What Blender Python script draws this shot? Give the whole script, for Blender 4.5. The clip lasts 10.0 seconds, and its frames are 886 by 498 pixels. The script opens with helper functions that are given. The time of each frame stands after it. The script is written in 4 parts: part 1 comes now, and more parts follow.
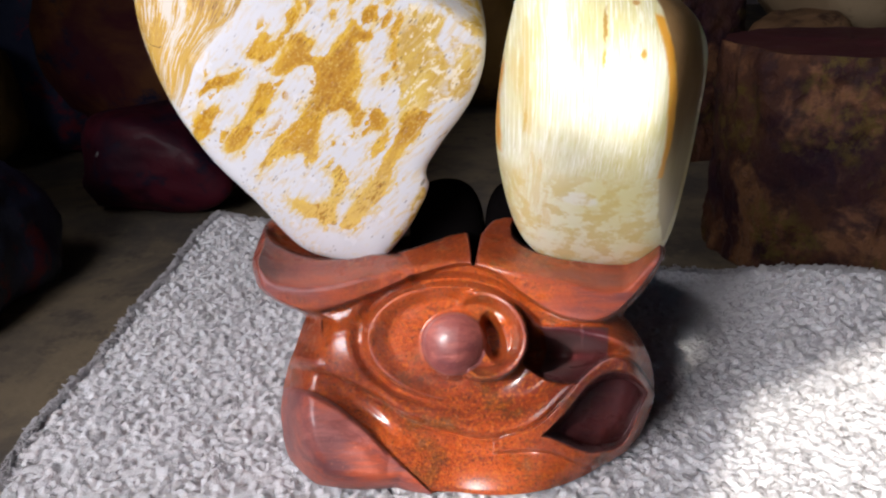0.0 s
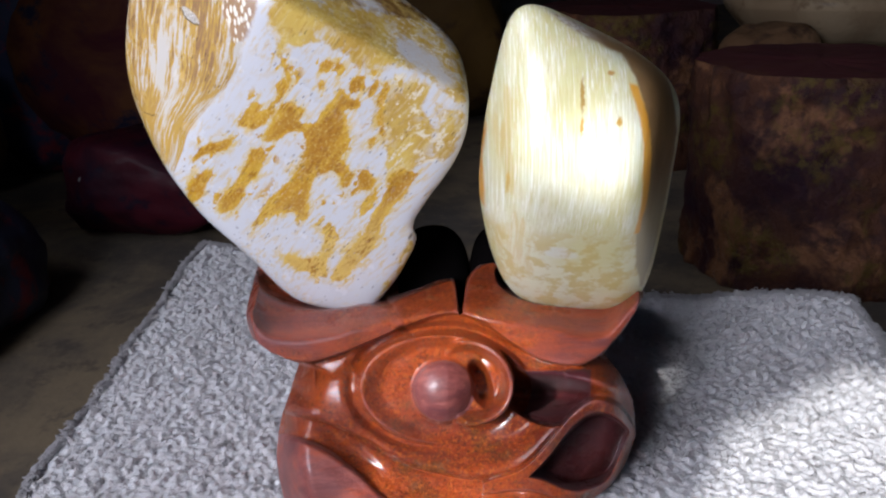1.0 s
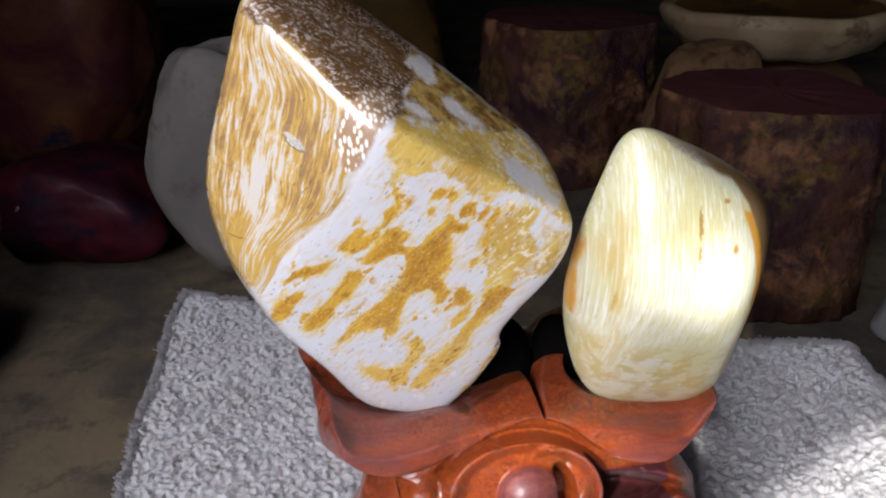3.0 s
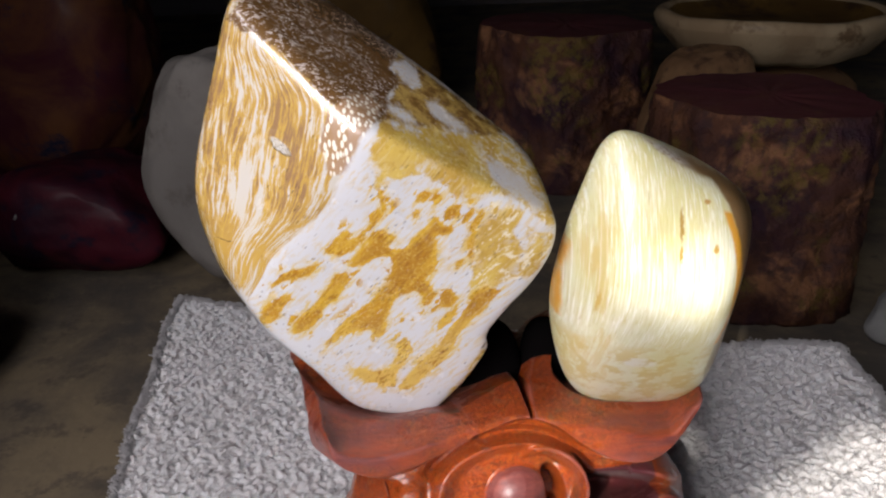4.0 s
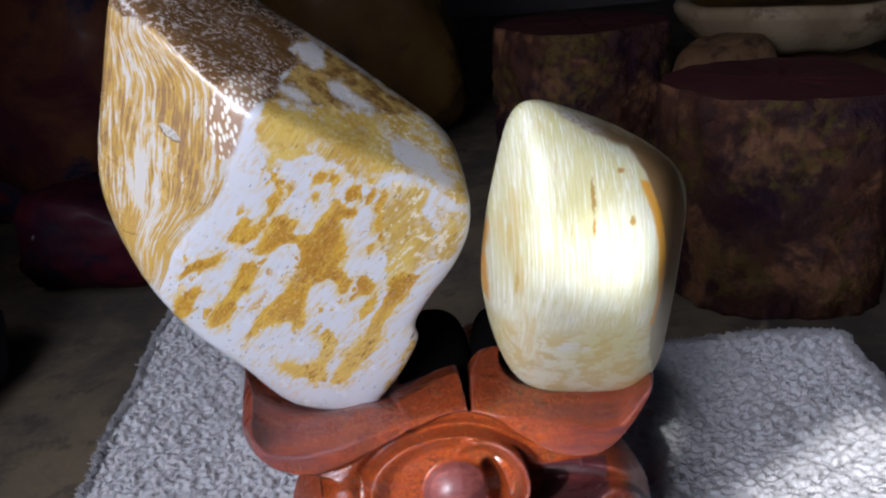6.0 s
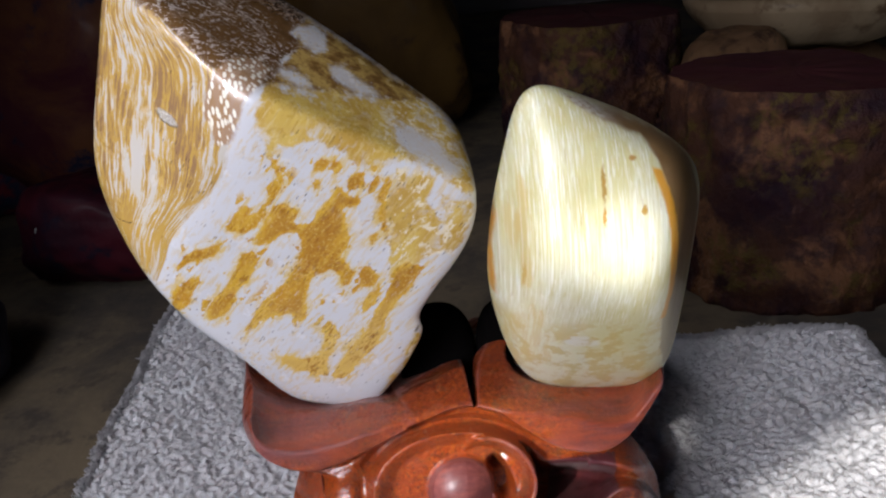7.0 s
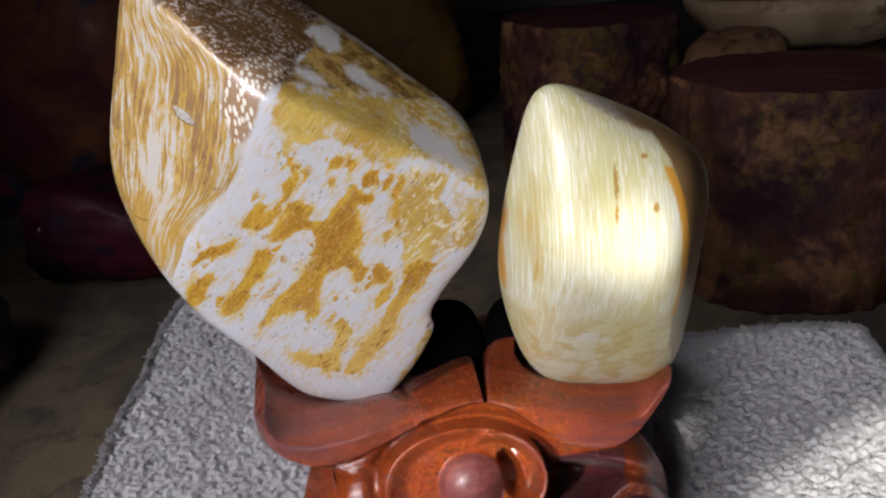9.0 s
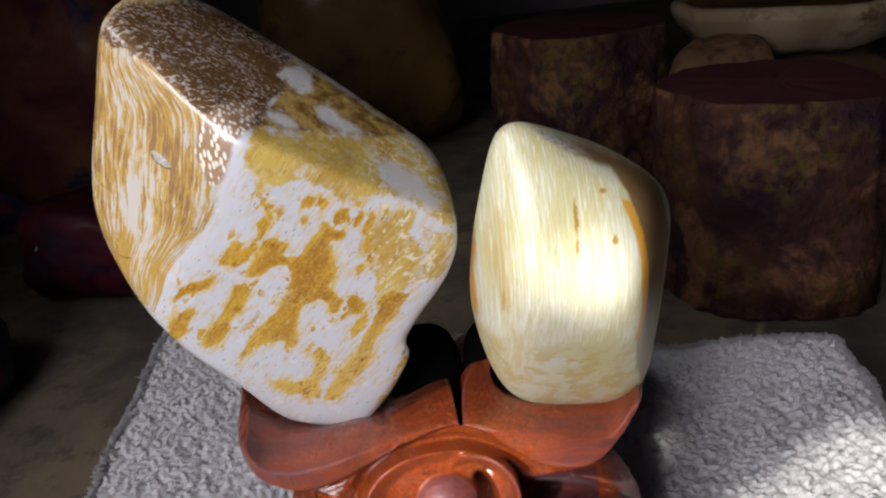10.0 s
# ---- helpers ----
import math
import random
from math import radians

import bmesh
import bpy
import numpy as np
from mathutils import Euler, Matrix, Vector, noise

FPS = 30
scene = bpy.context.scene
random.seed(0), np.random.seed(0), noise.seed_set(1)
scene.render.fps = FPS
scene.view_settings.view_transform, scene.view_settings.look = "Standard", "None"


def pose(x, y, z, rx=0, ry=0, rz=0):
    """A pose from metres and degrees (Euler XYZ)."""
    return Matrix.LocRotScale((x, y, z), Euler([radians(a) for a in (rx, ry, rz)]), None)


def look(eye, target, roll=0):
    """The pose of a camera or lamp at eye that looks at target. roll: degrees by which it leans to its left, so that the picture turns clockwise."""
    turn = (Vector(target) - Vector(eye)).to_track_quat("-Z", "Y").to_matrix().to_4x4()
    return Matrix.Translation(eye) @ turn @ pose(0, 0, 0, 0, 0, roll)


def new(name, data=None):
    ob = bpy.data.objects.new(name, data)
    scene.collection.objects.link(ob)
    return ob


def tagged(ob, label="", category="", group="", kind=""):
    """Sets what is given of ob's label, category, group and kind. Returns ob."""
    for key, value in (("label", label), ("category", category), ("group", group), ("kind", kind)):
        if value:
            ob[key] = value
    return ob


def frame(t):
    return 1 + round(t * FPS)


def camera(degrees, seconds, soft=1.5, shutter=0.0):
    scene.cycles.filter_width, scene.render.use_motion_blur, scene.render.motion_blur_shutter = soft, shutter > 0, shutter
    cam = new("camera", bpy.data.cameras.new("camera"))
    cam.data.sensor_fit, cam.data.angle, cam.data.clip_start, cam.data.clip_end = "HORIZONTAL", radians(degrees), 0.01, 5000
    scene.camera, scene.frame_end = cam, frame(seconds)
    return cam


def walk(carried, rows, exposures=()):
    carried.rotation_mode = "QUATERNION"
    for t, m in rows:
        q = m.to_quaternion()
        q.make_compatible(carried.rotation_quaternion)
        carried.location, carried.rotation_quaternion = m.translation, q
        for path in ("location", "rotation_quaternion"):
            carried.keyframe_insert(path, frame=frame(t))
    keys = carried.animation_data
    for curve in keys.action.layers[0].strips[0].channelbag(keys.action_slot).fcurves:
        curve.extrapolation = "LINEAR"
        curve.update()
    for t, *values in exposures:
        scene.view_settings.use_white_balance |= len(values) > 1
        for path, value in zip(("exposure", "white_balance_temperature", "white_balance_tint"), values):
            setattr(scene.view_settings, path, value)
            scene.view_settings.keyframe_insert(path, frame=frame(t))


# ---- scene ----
cam = camera(55.9, 10.0, soft=2.2)
METRES, EYE, TILT, LEAN, TURN = 0.32, 0.325, -22.0, 1.5, 0.0
ROWS = [
    (0.0, 0.0, 0.0, 0.0, -0.0, 0.0, -0.0),
    (0.5, -0.036, 0.0073, 0.0123, -0.44, -0.04, 0.48),
    (1.0, -0.009, -0.0424, 0.0722, -1.37, -0.24, 1.21),
    (1.5, -0.0175, -0.0289, 0.1477, -2.9, -0.81, 1.79),
    (2.0, -0.1018, 0.0279, 0.2221, -5.07, -1.62, 2.08),
    (2.5, -0.208, 0.0439, 0.2496, -6.96, -2.08, 1.92),
    (4.0, -0.2369, -0.0112, 0.2512, -8.71, -1.88, 2.68),
    (4.5, -0.1587, 0.0258, 0.2539, -7.59, -1.51, 3.71),
    (5.0, -0.0851, -0.0234, 0.2163, -6.16, -1.07, 4.72),
    (6.5, -0.0643, 0.0331, 0.1973, -4.04, -0.64, 5.02),
    (7.0, -0.0583, 0.0381, 0.1936, -4.12, -0.75, 4.78),
    (7.5, -0.0651, 0.0387, 0.1893, -4.24, -0.87, 4.59),
    (8.0, -0.0737, 0.0292, 0.1862, -4.27, -0.84, 4.49),
    (8.5, -0.078, 0.0331, 0.1868, -4.3, -0.82, 4.51),
    (9.0, -0.0767, 0.0295, 0.1913, -4.31, -0.73, 4.73),
    (9.5, -0.0849, 0.0357, 0.1971, -4.26, -0.63, 5.17),
    (10.0, -0.0389, -0.0101, 0.2234, -4.14, -0.6, 5.74),
]
EXPOSURES = [(0.0, 1.15, 6370, 10), (0.3, 0.92, 6320, 10), (0.5, 0.8, 6270, 10), (1.0, 0.8, 5820, 10), (1.5, 0.95, 6270, 10), (2.0, 1.05, 5820, 10), (2.5, 0.95, 5870, 10), (4.0, 0.9, 6570, 10), (4.5, 0.88, 5870, 10), (5.0, 0.85, 5670, 10), (6.5, 0.65, 5620, 10), (7.0, 0.65, 6070, 10), (7.5, 0.58, 6320, 10), (8.5, 0.5, 6370, 10), (9.5, 0.6, 6270, 10), (10.0, 0.65, 6270, 10)]
PATH = [(t, pose(0, 0, EYE, TILT, LEAN, TURN) @ pose(METRES * x, METRES * y, METRES * z, 90 + pitch, roll, yaw)) for t, x, y, z, yaw, pitch, roll in ROWS]
PATH += [(2.7, look((-0.074, 0.040, 0.401), (0.177, 1.844, -0.427), -0.6)), (3.8, look((-0.082, 0.019, 0.404), (0.217, 1.824, -0.405), -0.3)),
         (5.2, look((-0.030, 0.014, 0.392), (0.167, 1.842, -0.395), -4.4)), (6.3, look((-0.015, 0.032, 0.381), (0.104, 1.877, -0.382), -4.9))]
walk(cam, sorted(PATH, key=lambda row: row[0]), exposures=EXPOSURES)

# ---- sky, sun, added fill lamps ----
SUN_DIR = Vector((0.45, 0.75, -0.5)).normalized()
E1 = SUN_DIR.cross(Vector((0, 0, 1))).normalized()
E2 = E1.cross(SUN_DIR)
world = bpy.data.worlds.new("world")
scene.world = world
world.use_nodes = True
_sky = world.node_tree.nodes.new("ShaderNodeTexSky")
_sky.sky_type, _sky.sun_disc = "NISHITA", False
_sky.sun_elevation = math.asin(-SUN_DIR.z)
_sky.sun_rotation = math.atan2(-SUN_DIR.x, -SUN_DIR.y)
_bg = world.node_tree.nodes["Background"]
_bg.inputs["Strength"].default_value = 0.1
world.node_tree.links.new(_sky.outputs[0], _bg.inputs[0])

sun = new("sun", bpy.data.lights.new("sun", "SUN"))
sun.data.energy, sun.data.angle, sun.data.color = 4.1, radians(0.8), (1.0, 0.97, 0.9)
sun.matrix_world = look((0, 0, 3), Vector((0, 0, 3)) + SUN_DIR)

# two added lamps stand in for soft daylight; no window is built for them
front_fill = new("front_fill_lamp", bpy.data.lights.new("front_fill_lamp", "AREA"))
front_fill.data.shape, front_fill.data.size, front_fill.data.size_y = "RECTANGLE", 0.42, 0.36
front_fill.data.energy, front_fill.data.color = 1.35, (0.95, 0.94, 1.0)
front_fill.matrix_world = look((-0.48, -0.36, 0.56), (-0.02, 0.31, 0.215))
high = new("high_fill_lamp", bpy.data.lights.new("high_fill_lamp", "AREA"))
high.data.shape, high.data.size, high.data.size_y = "RECTANGLE", 0.5, 0.3
high.data.energy, high.data.color = 0.52, (0.93, 0.93, 1.0)
front_fill.data.spread, high.data.spread = radians(80), radians(70)
high.matrix_world = look((-0.70, 0.02, 1.10), (-0.03, 0.34, 0.2))


# ---- node helpers ----
class Mat:
    def __init__(self, name, rough=0.5, metal=0.0):
        self.m = bpy.data.materials.new(name)
        self.m.use_nodes = True
        self.t = self.m.node_tree
        self.b = self.t.nodes["Principled BSDF"]
        self.b.inputs["Roughness"].default_value = rough
        self.b.inputs["Metallic"].default_value = metal
        self.co = self.t.nodes.new("ShaderNodeTexCoord").outputs["Object"]

    def put(self, sock, v):
        if isinstance(v, bpy.types.NodeSocket):
            self.t.links.new(v, sock)
        elif isinstance(v, tuple) and len(v) == 3 and sock.type == "RGBA":
            sock.default_value = (*v, 1)
        else:
            sock.default_value = v

    def set(self, key, v):
        self.put(self.b.inputs[key], v)

    def math(self, op, a, b=0.0, clamp=False):
        n = self.t.nodes.new("ShaderNodeMath")
        n.operation, n.use_clamp = op, clamp
        self.put(n.inputs[0], a)
        self.put(n.inputs[1], b)
        return n.outputs[0]

    def dot(self, vec, to):
        n = self.t.nodes.new("ShaderNodeVectorMath")
        n.operation = "DOT_PRODUCT"
        self.put(n.inputs[0], vec)
        n.inputs[1].default_value = to
        return n.outputs["Value"]

    def mapping(self, vec, loc=(0, 0, 0), rot=(0, 0, 0), scale=(1, 1, 1), kind="POINT"):
        n = self.t.nodes.new("ShaderNodeMapping")
        n.vector_type = kind
        self.put(n.inputs[0], vec)
        n.inputs[1].default_value = loc
        n.inputs[2].default_value = [radians(a) for a in rot]
        n.inputs[3].default_value = scale
        return n.outputs[0]

    def noise(self, scale, detail=3.0, rough=0.55, dist=0.0, vec=None, colour=False):
        n = self.t.nodes.new("ShaderNodeTexNoise")
        self.put(n.inputs["Vector"], self.co if vec is None else vec)
        n.inputs["Scale"].default_value = scale
        n.inputs["Detail"].default_value = detail
        n.inputs["Roughness"].default_value = rough
        n.inputs["Distortion"].default_value = dist
        return n.outputs[1 if colour else 0]

    def voronoi(self, scale, vec=None, feature="F1"):
        n = self.t.nodes.new("ShaderNodeTexVoronoi")
        n.feature = feature
        self.put(n.inputs["Vector"], self.co if vec is None else vec)
        n.inputs["Scale"].default_value = scale
        return n.outputs["Distance"]

    def add(self, a, b, k=1.0):
        """a + k * (b - 0.5), for vectors: shifts a by a noise colour."""
        n = self.t.nodes.new("ShaderNodeVectorMath")
        n.operation = "MULTIPLY_ADD"
        self.put(n.inputs[0], b)
        n.inputs[1].default_value = (k, k, k)
        self.put(n.inputs[2], self.mapping(a, (-k / 2,) * 3))
        return n.outputs[0]

    def attr(self, name):
        n = self.t.nodes.new("ShaderNodeAttribute")
        n.attribute_name = name
        return n.outputs["Fac"]

    def vector(self, x, y, z):
        n = self.t.nodes.new("ShaderNodeCombineXYZ")
        for sock, v in zip(n.inputs, (x, y, z)):
            self.put(sock, v)
        return n.outputs[0]

    def times(self, *values):
        total = values[0]
        for v in values[1:]:
            total = self.math("MULTIPLY", total, v)
        return total

    def sway(self, fac, k):
        """k * (fac - 0.5)."""
        return self.math("MULTIPLY", self.math("SUBTRACT", fac, 0.5), k)

    def total(self, *values):
        out = values[0]
        for v in values[1:]:
            out = self.math("ADD", out, v)
        return out

    def length(self, vec):
        n = self.t.nodes.new("ShaderNodeVectorMath")
        n.operation = "LENGTH"
        self.put(n.inputs[0], vec)
        return n.outputs["Value"]

    def ramp(self, fac, a, b):
        n = self.t.nodes.new("ShaderNodeMapRange")
        n.interpolation_type = "SMOOTHSTEP"
        self.put(n.inputs[0], fac)
        n.inputs[1].default_value, n.inputs[2].default_value = a, b
        return n.outputs[0]

    def mix(self, fac, a, b, kind="MIX"):
        n = self.t.nodes.new("ShaderNodeMix")
        n.data_type, n.blend_type = "RGBA", kind
        self.put(n.inputs[0], fac)
        self.put(n.inputs[6], a)
        self.put(n.inputs[7], b)
        return n.outputs[2]

    def bump(self, height, strength=0.3, dist=0.001):
        n = self.t.nodes.new("ShaderNodeBump")
        self.put(n.inputs["Strength"], strength)
        n.inputs["Distance"].default_value = dist
        self.put(n.inputs["Height"], height)
        old = self.b.inputs["Normal"]
        if old.is_linked:
            self.t.links.new(old.links[0].from_socket, n.inputs["Normal"])
        self.t.links.new(n.outputs[0], old)


# ---- mesh helpers ----
def mesh_object(name, verts, faces, material, parent=None, smooth=True, label=""):
    me = bpy.data.meshes.new(name)
    me.from_pydata([tuple(v) for v in verts], [], [tuple(f) for f in faces])
    if smooth:
        me.polygons.foreach_set("use_smooth", [True] * len(me.polygons))
    me.materials.append(material)
    ob = new(name, me)
    if parent:
        ob.parent = parent
    if label:
        tagged(ob, label)
    return ob


def part(name, bm, material, parent=None, label="", smooth=True):
    me = bpy.data.meshes.new(name)
    bm.normal_update()
    bm.to_mesh(me)
    bm.free()
    if smooth:
        me.polygons.foreach_set("use_smooth", [True] * len(me.polygons))
    me.materials.append(material)
    ob = new(name, me)
    if parent:
        ob.parent = parent
    if label:
        tagged(ob, label)
    return ob


def sphere_grid(sub):
    bm = bmesh.new()
    bmesh.ops.create_icosphere(bm, subdivisions=sub, radius=1)
    v = np.array([p.co[:] for p in bm.verts])
    f = [[p.index for p in q.verts] for q in bm.faces]
    bm.free()
    return v / np.linalg.norm(v, axis=1)[:, None], f


def faceted(planes, p, sub):
    """A rounded polyhedron: planes are (normal, distance); a higher p gives sharper edges."""
    d, f = sphere_grid(sub)
    total = np.zeros(len(d))
    for x, y, z, c in planes:
        n = np.array((x, y, z)) / math.sqrt(x * x + y * y + z * z)
        total += (np.maximum(d @ n, 0) / c) ** p
    return d * (total ** (-1 / p))[:, None], f


def sm(x, a, b):
    """Smoothstep from a to b."""
    k = np.clip((x - a) / (b - a), 0, 1)
    return k * k * (3 - 2 * k)


def fbm(pts, scale, octaves=3, seed=0.0):
    return np.array([noise.fractal((x * scale + seed, y * scale - seed, z * scale + 2 * seed), 1.0, 2.0, octaves) for x, y, z in pts])


def curve_y(x, *pts):
    """Height of a smooth line through the points (x, y) given, at x."""
    px, py = np.array([p[0] for p in pts], float), np.array([p[1] for p in pts], float)
    slope = np.gradient(py, px)
    x = np.clip(x, px[0], px[-1])
    i = np.clip(np.searchsorted(px, x) - 1, 0, len(px) - 2)
    h = px[i + 1] - px[i]
    t = (x - px[i]) / h
    a, b = 2 * t ** 3 - 3 * t ** 2 + 1, t ** 3 - 2 * t ** 2 + t
    c, e = -2 * t ** 3 + 3 * t ** 2, t ** 3 - t ** 2
    return a * py[i] + b * h * slope[i] + c * py[i + 1] + e * h * slope[i + 1]


# ---- materials ----
def pale_petrified_wood():
    """White agatised wood with ochre blotches along its grain, bands at one flank and a dark end."""
    m = Mat("white_ochre_petrified_wood", 0.22)
    grain = m.mapping(m.co, rot=(0, -40, 0))
    along = m.mapping(grain, scale=(1, 1, 0.25))
    up = m.dot(m.co, (0, 0, 1))
    rag = m.noise(210, 4, 0.6, vec=m.mapping(grain, scale=(1, 1, 0.35)))
    fibre = m.noise(650, 4, 0.65, vec=m.mapping(grain, scale=(1, 1, 0.09)))
    crumb = m.noise(900, 4, 0.7)
    # white ground, faintly fibrous
    col = m.mix(m.noise(35, 4), (0.62, 0.60, 0.61), (0.52, 0.51, 0.53))
    lines = m.times(m.ramp(fibre, 0.48, 0.64), m.ramp(m.noise(45, 3), 0.34, 0.56), 0.7)
    col = m.mix(lines, col, (0.58, 0.43, 0.22))
    # golden wash
    gold = m.total(m.attr("gold"), 0.8, m.sway(rag, 6.0), m.sway(crumb, 3.0), m.sway(m.noise(70, 4, 0.6), 3.0))
    wash = m.mix(m.ramp(m.noise(95, 5, 0.6, vec=along), 0.36, 0.64), (0.58, 0.39, 0.065), (0.44, 0.255, 0.022))
    wash = m.mix(m.times(m.ramp(fibre, 0.50, 0.66), 0.5), wash, (0.62, 0.50, 0.27))
    bits = m.times(m.ramp(m.noise(300, 4, 0.65, vec=m.mapping(grain, scale=(1, 1, 0.5))), 0.52, 0.60), m.ramp(m.dot(m.co, (1, 0, -0.5)), 0.018, 0.034))
    wash = m.mix(m.times(bits, 0.8), wash, (0.74, 0.66, 0.50))
    mottle = m.times(m.ramp(m.noise(150, 5, 0.65, vec=m.mapping(grain, scale=(1, 1, 0.6))), 0.50, 0.62), m.ramp(m.attr("gold"), 6.0, 0.5), 0.7)
    col = m.mix(m.times(m.ramp(gold, -0.9, 0.9), m.math("SUBTRACT", 0.95, mottle)), col, wash)
    # ochre blotches with a fibrous halo
    field = m.total(m.attr("ochre"), m.sway(rag, 4.2), m.sway(fibre, 3.0), m.sway(crumb, 2.2))
    halo = m.times(m.ramp(field, -4.5, 0.2), m.ramp(m.math("ADD", m.times(fibre, 0.6), m.times(rag, 0.4)), 0.45, 0.57), 0.8)
    col = m.mix(halo, col, (0.60, 0.41, 0.12))
    col = m.mix(m.times(m.ramp(field, -2.2, 0.0), m.ramp(m.noise(120, 4, 0.6, vec=along), 0.40, 0.60), 0.75), col, (0.60, 0.44, 0.17))
    specks = m.times(m.ramp(m.noise(240, 4, 0.6, vec=m.mapping(grain, scale=(1, 1, 0.5))), 0.60, 0.63), m.ramp(m.attr("ochre"), -7.0, -2.0))
    ochre = m.mix(m.ramp(m.noise(300, 4, 0.65, vec=m.mapping(grain, scale=(1, 1, 0.12))), 0.38, 0.68), (0.58, 0.345, 0.032), (0.43, 0.20, 0.011))
    deep = m.times(m.ramp(m.attr("ochre"), 0.2, 2.6), m.ramp(m.noise(70, 4, 0.6, vec=along), 0.38, 0.56), 0.85)
    ochre = m.mix(deep, ochre, (0.37, 0.165, 0.012))
    ochre = m.mix(m.times(m.ramp(crumb, 0.52, 0.64), 0.55), ochre, (0.66, 0.46, 0.12))
    ochre = m.mix(m.times(m.ramp(up, -0.030, -0.062), 0.65), ochre, (0.66, 0.46, 0.13))
    threads = m.noise(1150, 3, 0.6, vec=m.mapping(grain, (0.2, 0.1, 0), scale=(1, 1, 0.045)))
    ochre = m.mix(m.times(m.ramp(threads, 0.50, 0.62), m.ramp(m.noise(80, 3), 0.36, 0.6), 0.75), ochre, (0.27, 0.105, 0.008))
    col = m.mix(m.times(m.ramp(threads, 0.56, 0.66), m.ramp(gold, -2.0, 1.0), 0.5), col, (0.34, 0.18, 0.03))
    cuts = m.times(m.ramp(m.noise(820, 4, 0.65, vec=m.mapping(grain, (0.4, 0, 0), scale=(1, 1, 0.05))), 0.55, 0.68), m.ramp(m.noise(55, 3), 0.40, 0.60), 0.6)
    col = m.mix(m.times(m.math("MAXIMUM", m.ramp(field, -0.4, 0.35), specks), m.math("SUBTRACT", 1.0, cuts)), col, ochre)
    # bands on the flank, following its edge
    band = m.math("MULTIPLY", m.attr("band"), 0.001)
    drift = m.total(m.sway(m.noise(34, 3, 0.5, vec=m.mapping(m.co, scale=(1, 1, 0.7))), 0.006), m.sway(m.noise(170, 3, 0.6, vec=m.mapping(m.co, scale=(1, 1, 0.4))), 0.0016))
    lane = m.math("ADD", band, drift)
    flow = m.vector(lane, m.times(m.dot(m.co, (0, 1, 0)), 0.15), m.times(up, 0.075))
    fine = m.noise(1000, 4, 0.65, vec=flow)
    broad = m.noise(150, 3, 0.55, vec=m.vector(lane, 0.3, m.times(up, 0.22)))
    patch = m.noise(62, 4, 0.6, vec=m.mapping(m.co, scale=(1, 1, 0.5)))
    mixed = m.total(m.times(fine, 0.85), m.times(broad, 0.40), m.times(patch, 0.42), m.sway(crumb, 0.10))
    mixed = m.math("SUBTRACT", mixed, m.times(m.ramp(m.attr("lakes"), -3.0, 1.0), 0.06))
    tone = m.mix(m.noise(220, 3, vec=flow), (0.33, 0.175, 0.024), (0.52, 0.32, 0.045))
    tone = m.mix(m.times(m.ramp(m.math("SUBTRACT", mixed, m.times(band, 1.2)), 0.87, 0.97), m.ramp(up, -0.005, 0.02)), tone, (0.24, 0.125, 0.045))
    pale = m.mix(m.noise(50, 4), (0.50, 0.43, 0.32), (0.49, 0.46, 0.45))
    banded = m.mix(m.times(m.ramp(m.math("SUBTRACT", mixed, m.times(m.ramp(band, -0.024, -0.050), -0.035)), 0.74, 0.835), 0.93), pale, tone)
    shape = m.total(m.attr("band"), m.sway(rag, 5.0), m.sway(fibre, 2.0))
    flank = m.math("MULTIPLY", m.ramp(shape, 0.8, -0.8), m.ramp(m.math("ADD", up, m.sway(rag, 0.012)), -0.026, -0.016))
    col = m.mix(flank, col, banded)
    # dark and tan end grain
    tan = m.total(m.attr("tan_end"), m.sway(rag, 3.0), m.sway(crumb, 3.0))
    tancol = m.mix(m.ramp(m.noise(160, 5, 0.65), 0.36, 0.62), (0.17, 0.085, 0.022), (0.45, 0.29, 0.08))
    tancol = m.mix(m.times(m.ramp(m.noise(520, 4, 0.7), 0.54, 0.62), 0.6), tancol, (0.13, 0.065, 0.02))
    col = m.mix(m.ramp(tan, -0.8, 0.8), col, tancol)
    dark = m.total(m.attr("dark_end"), 1.0, m.sway(rag, 4.0), m.sway(crumb, 4.0), m.sway(m.noise(110, 4, 0.6), 3.0))
    worm = m.noise(850, 3, 0.6, 0.6, vec=m.mapping(m.co, rot=(0, 38, 0), scale=(0.55, 1, 1)))
    specks = m.times(m.ramp(worm, 0.53, 0.60), m.ramp(m.noise(75, 3), 0.34, 0.55))
    endcol = m.mix(m.noise(140, 4, 0.65), (0.045, 0.020, 0.009), (0.20, 0.105, 0.035))
    endcol = m.mix(m.times(specks, 0.85), endcol, (0.54, 0.45, 0.40))
    col = m.mix(m.ramp(dark, -0.8, 0.8), col, endcol)
    bare = m.total(m.attr("bare"), m.sway(rag, 10.0), m.sway(crumb, 8.0))
    col = m.mix(m.times(m.ramp(bare, -0.8, 2.0), 0.6), col, (0.54, 0.49, 0.46))
    # brown patch with pale seeds
    seeded = m.total(m.attr("seeded"), m.sway(rag, 4.0), m.sway(crumb, 1.5))
    seeds = m.ramp(m.voronoi(640, vec=m.mapping(m.co, rot=(0, 24, 0), scale=(1, 1, 0.42))), 0.48, 0.33)
    col = m.mix(m.times(m.ramp(seeded, -0.9, 0.9), 0.9), col, m.mix(seeds, m.mix(m.noise(90, 3), (0.26, 0.155, 0.095), (0.38, 0.22, 0.115)), (0.80, 0.74, 0.62)))
    # fine dark pores along the grain
    pores = m.ramp(m.voronoi(900, vec=m.mapping(grain, scale=(1, 1, 0.05))), 0.24, 0.15)
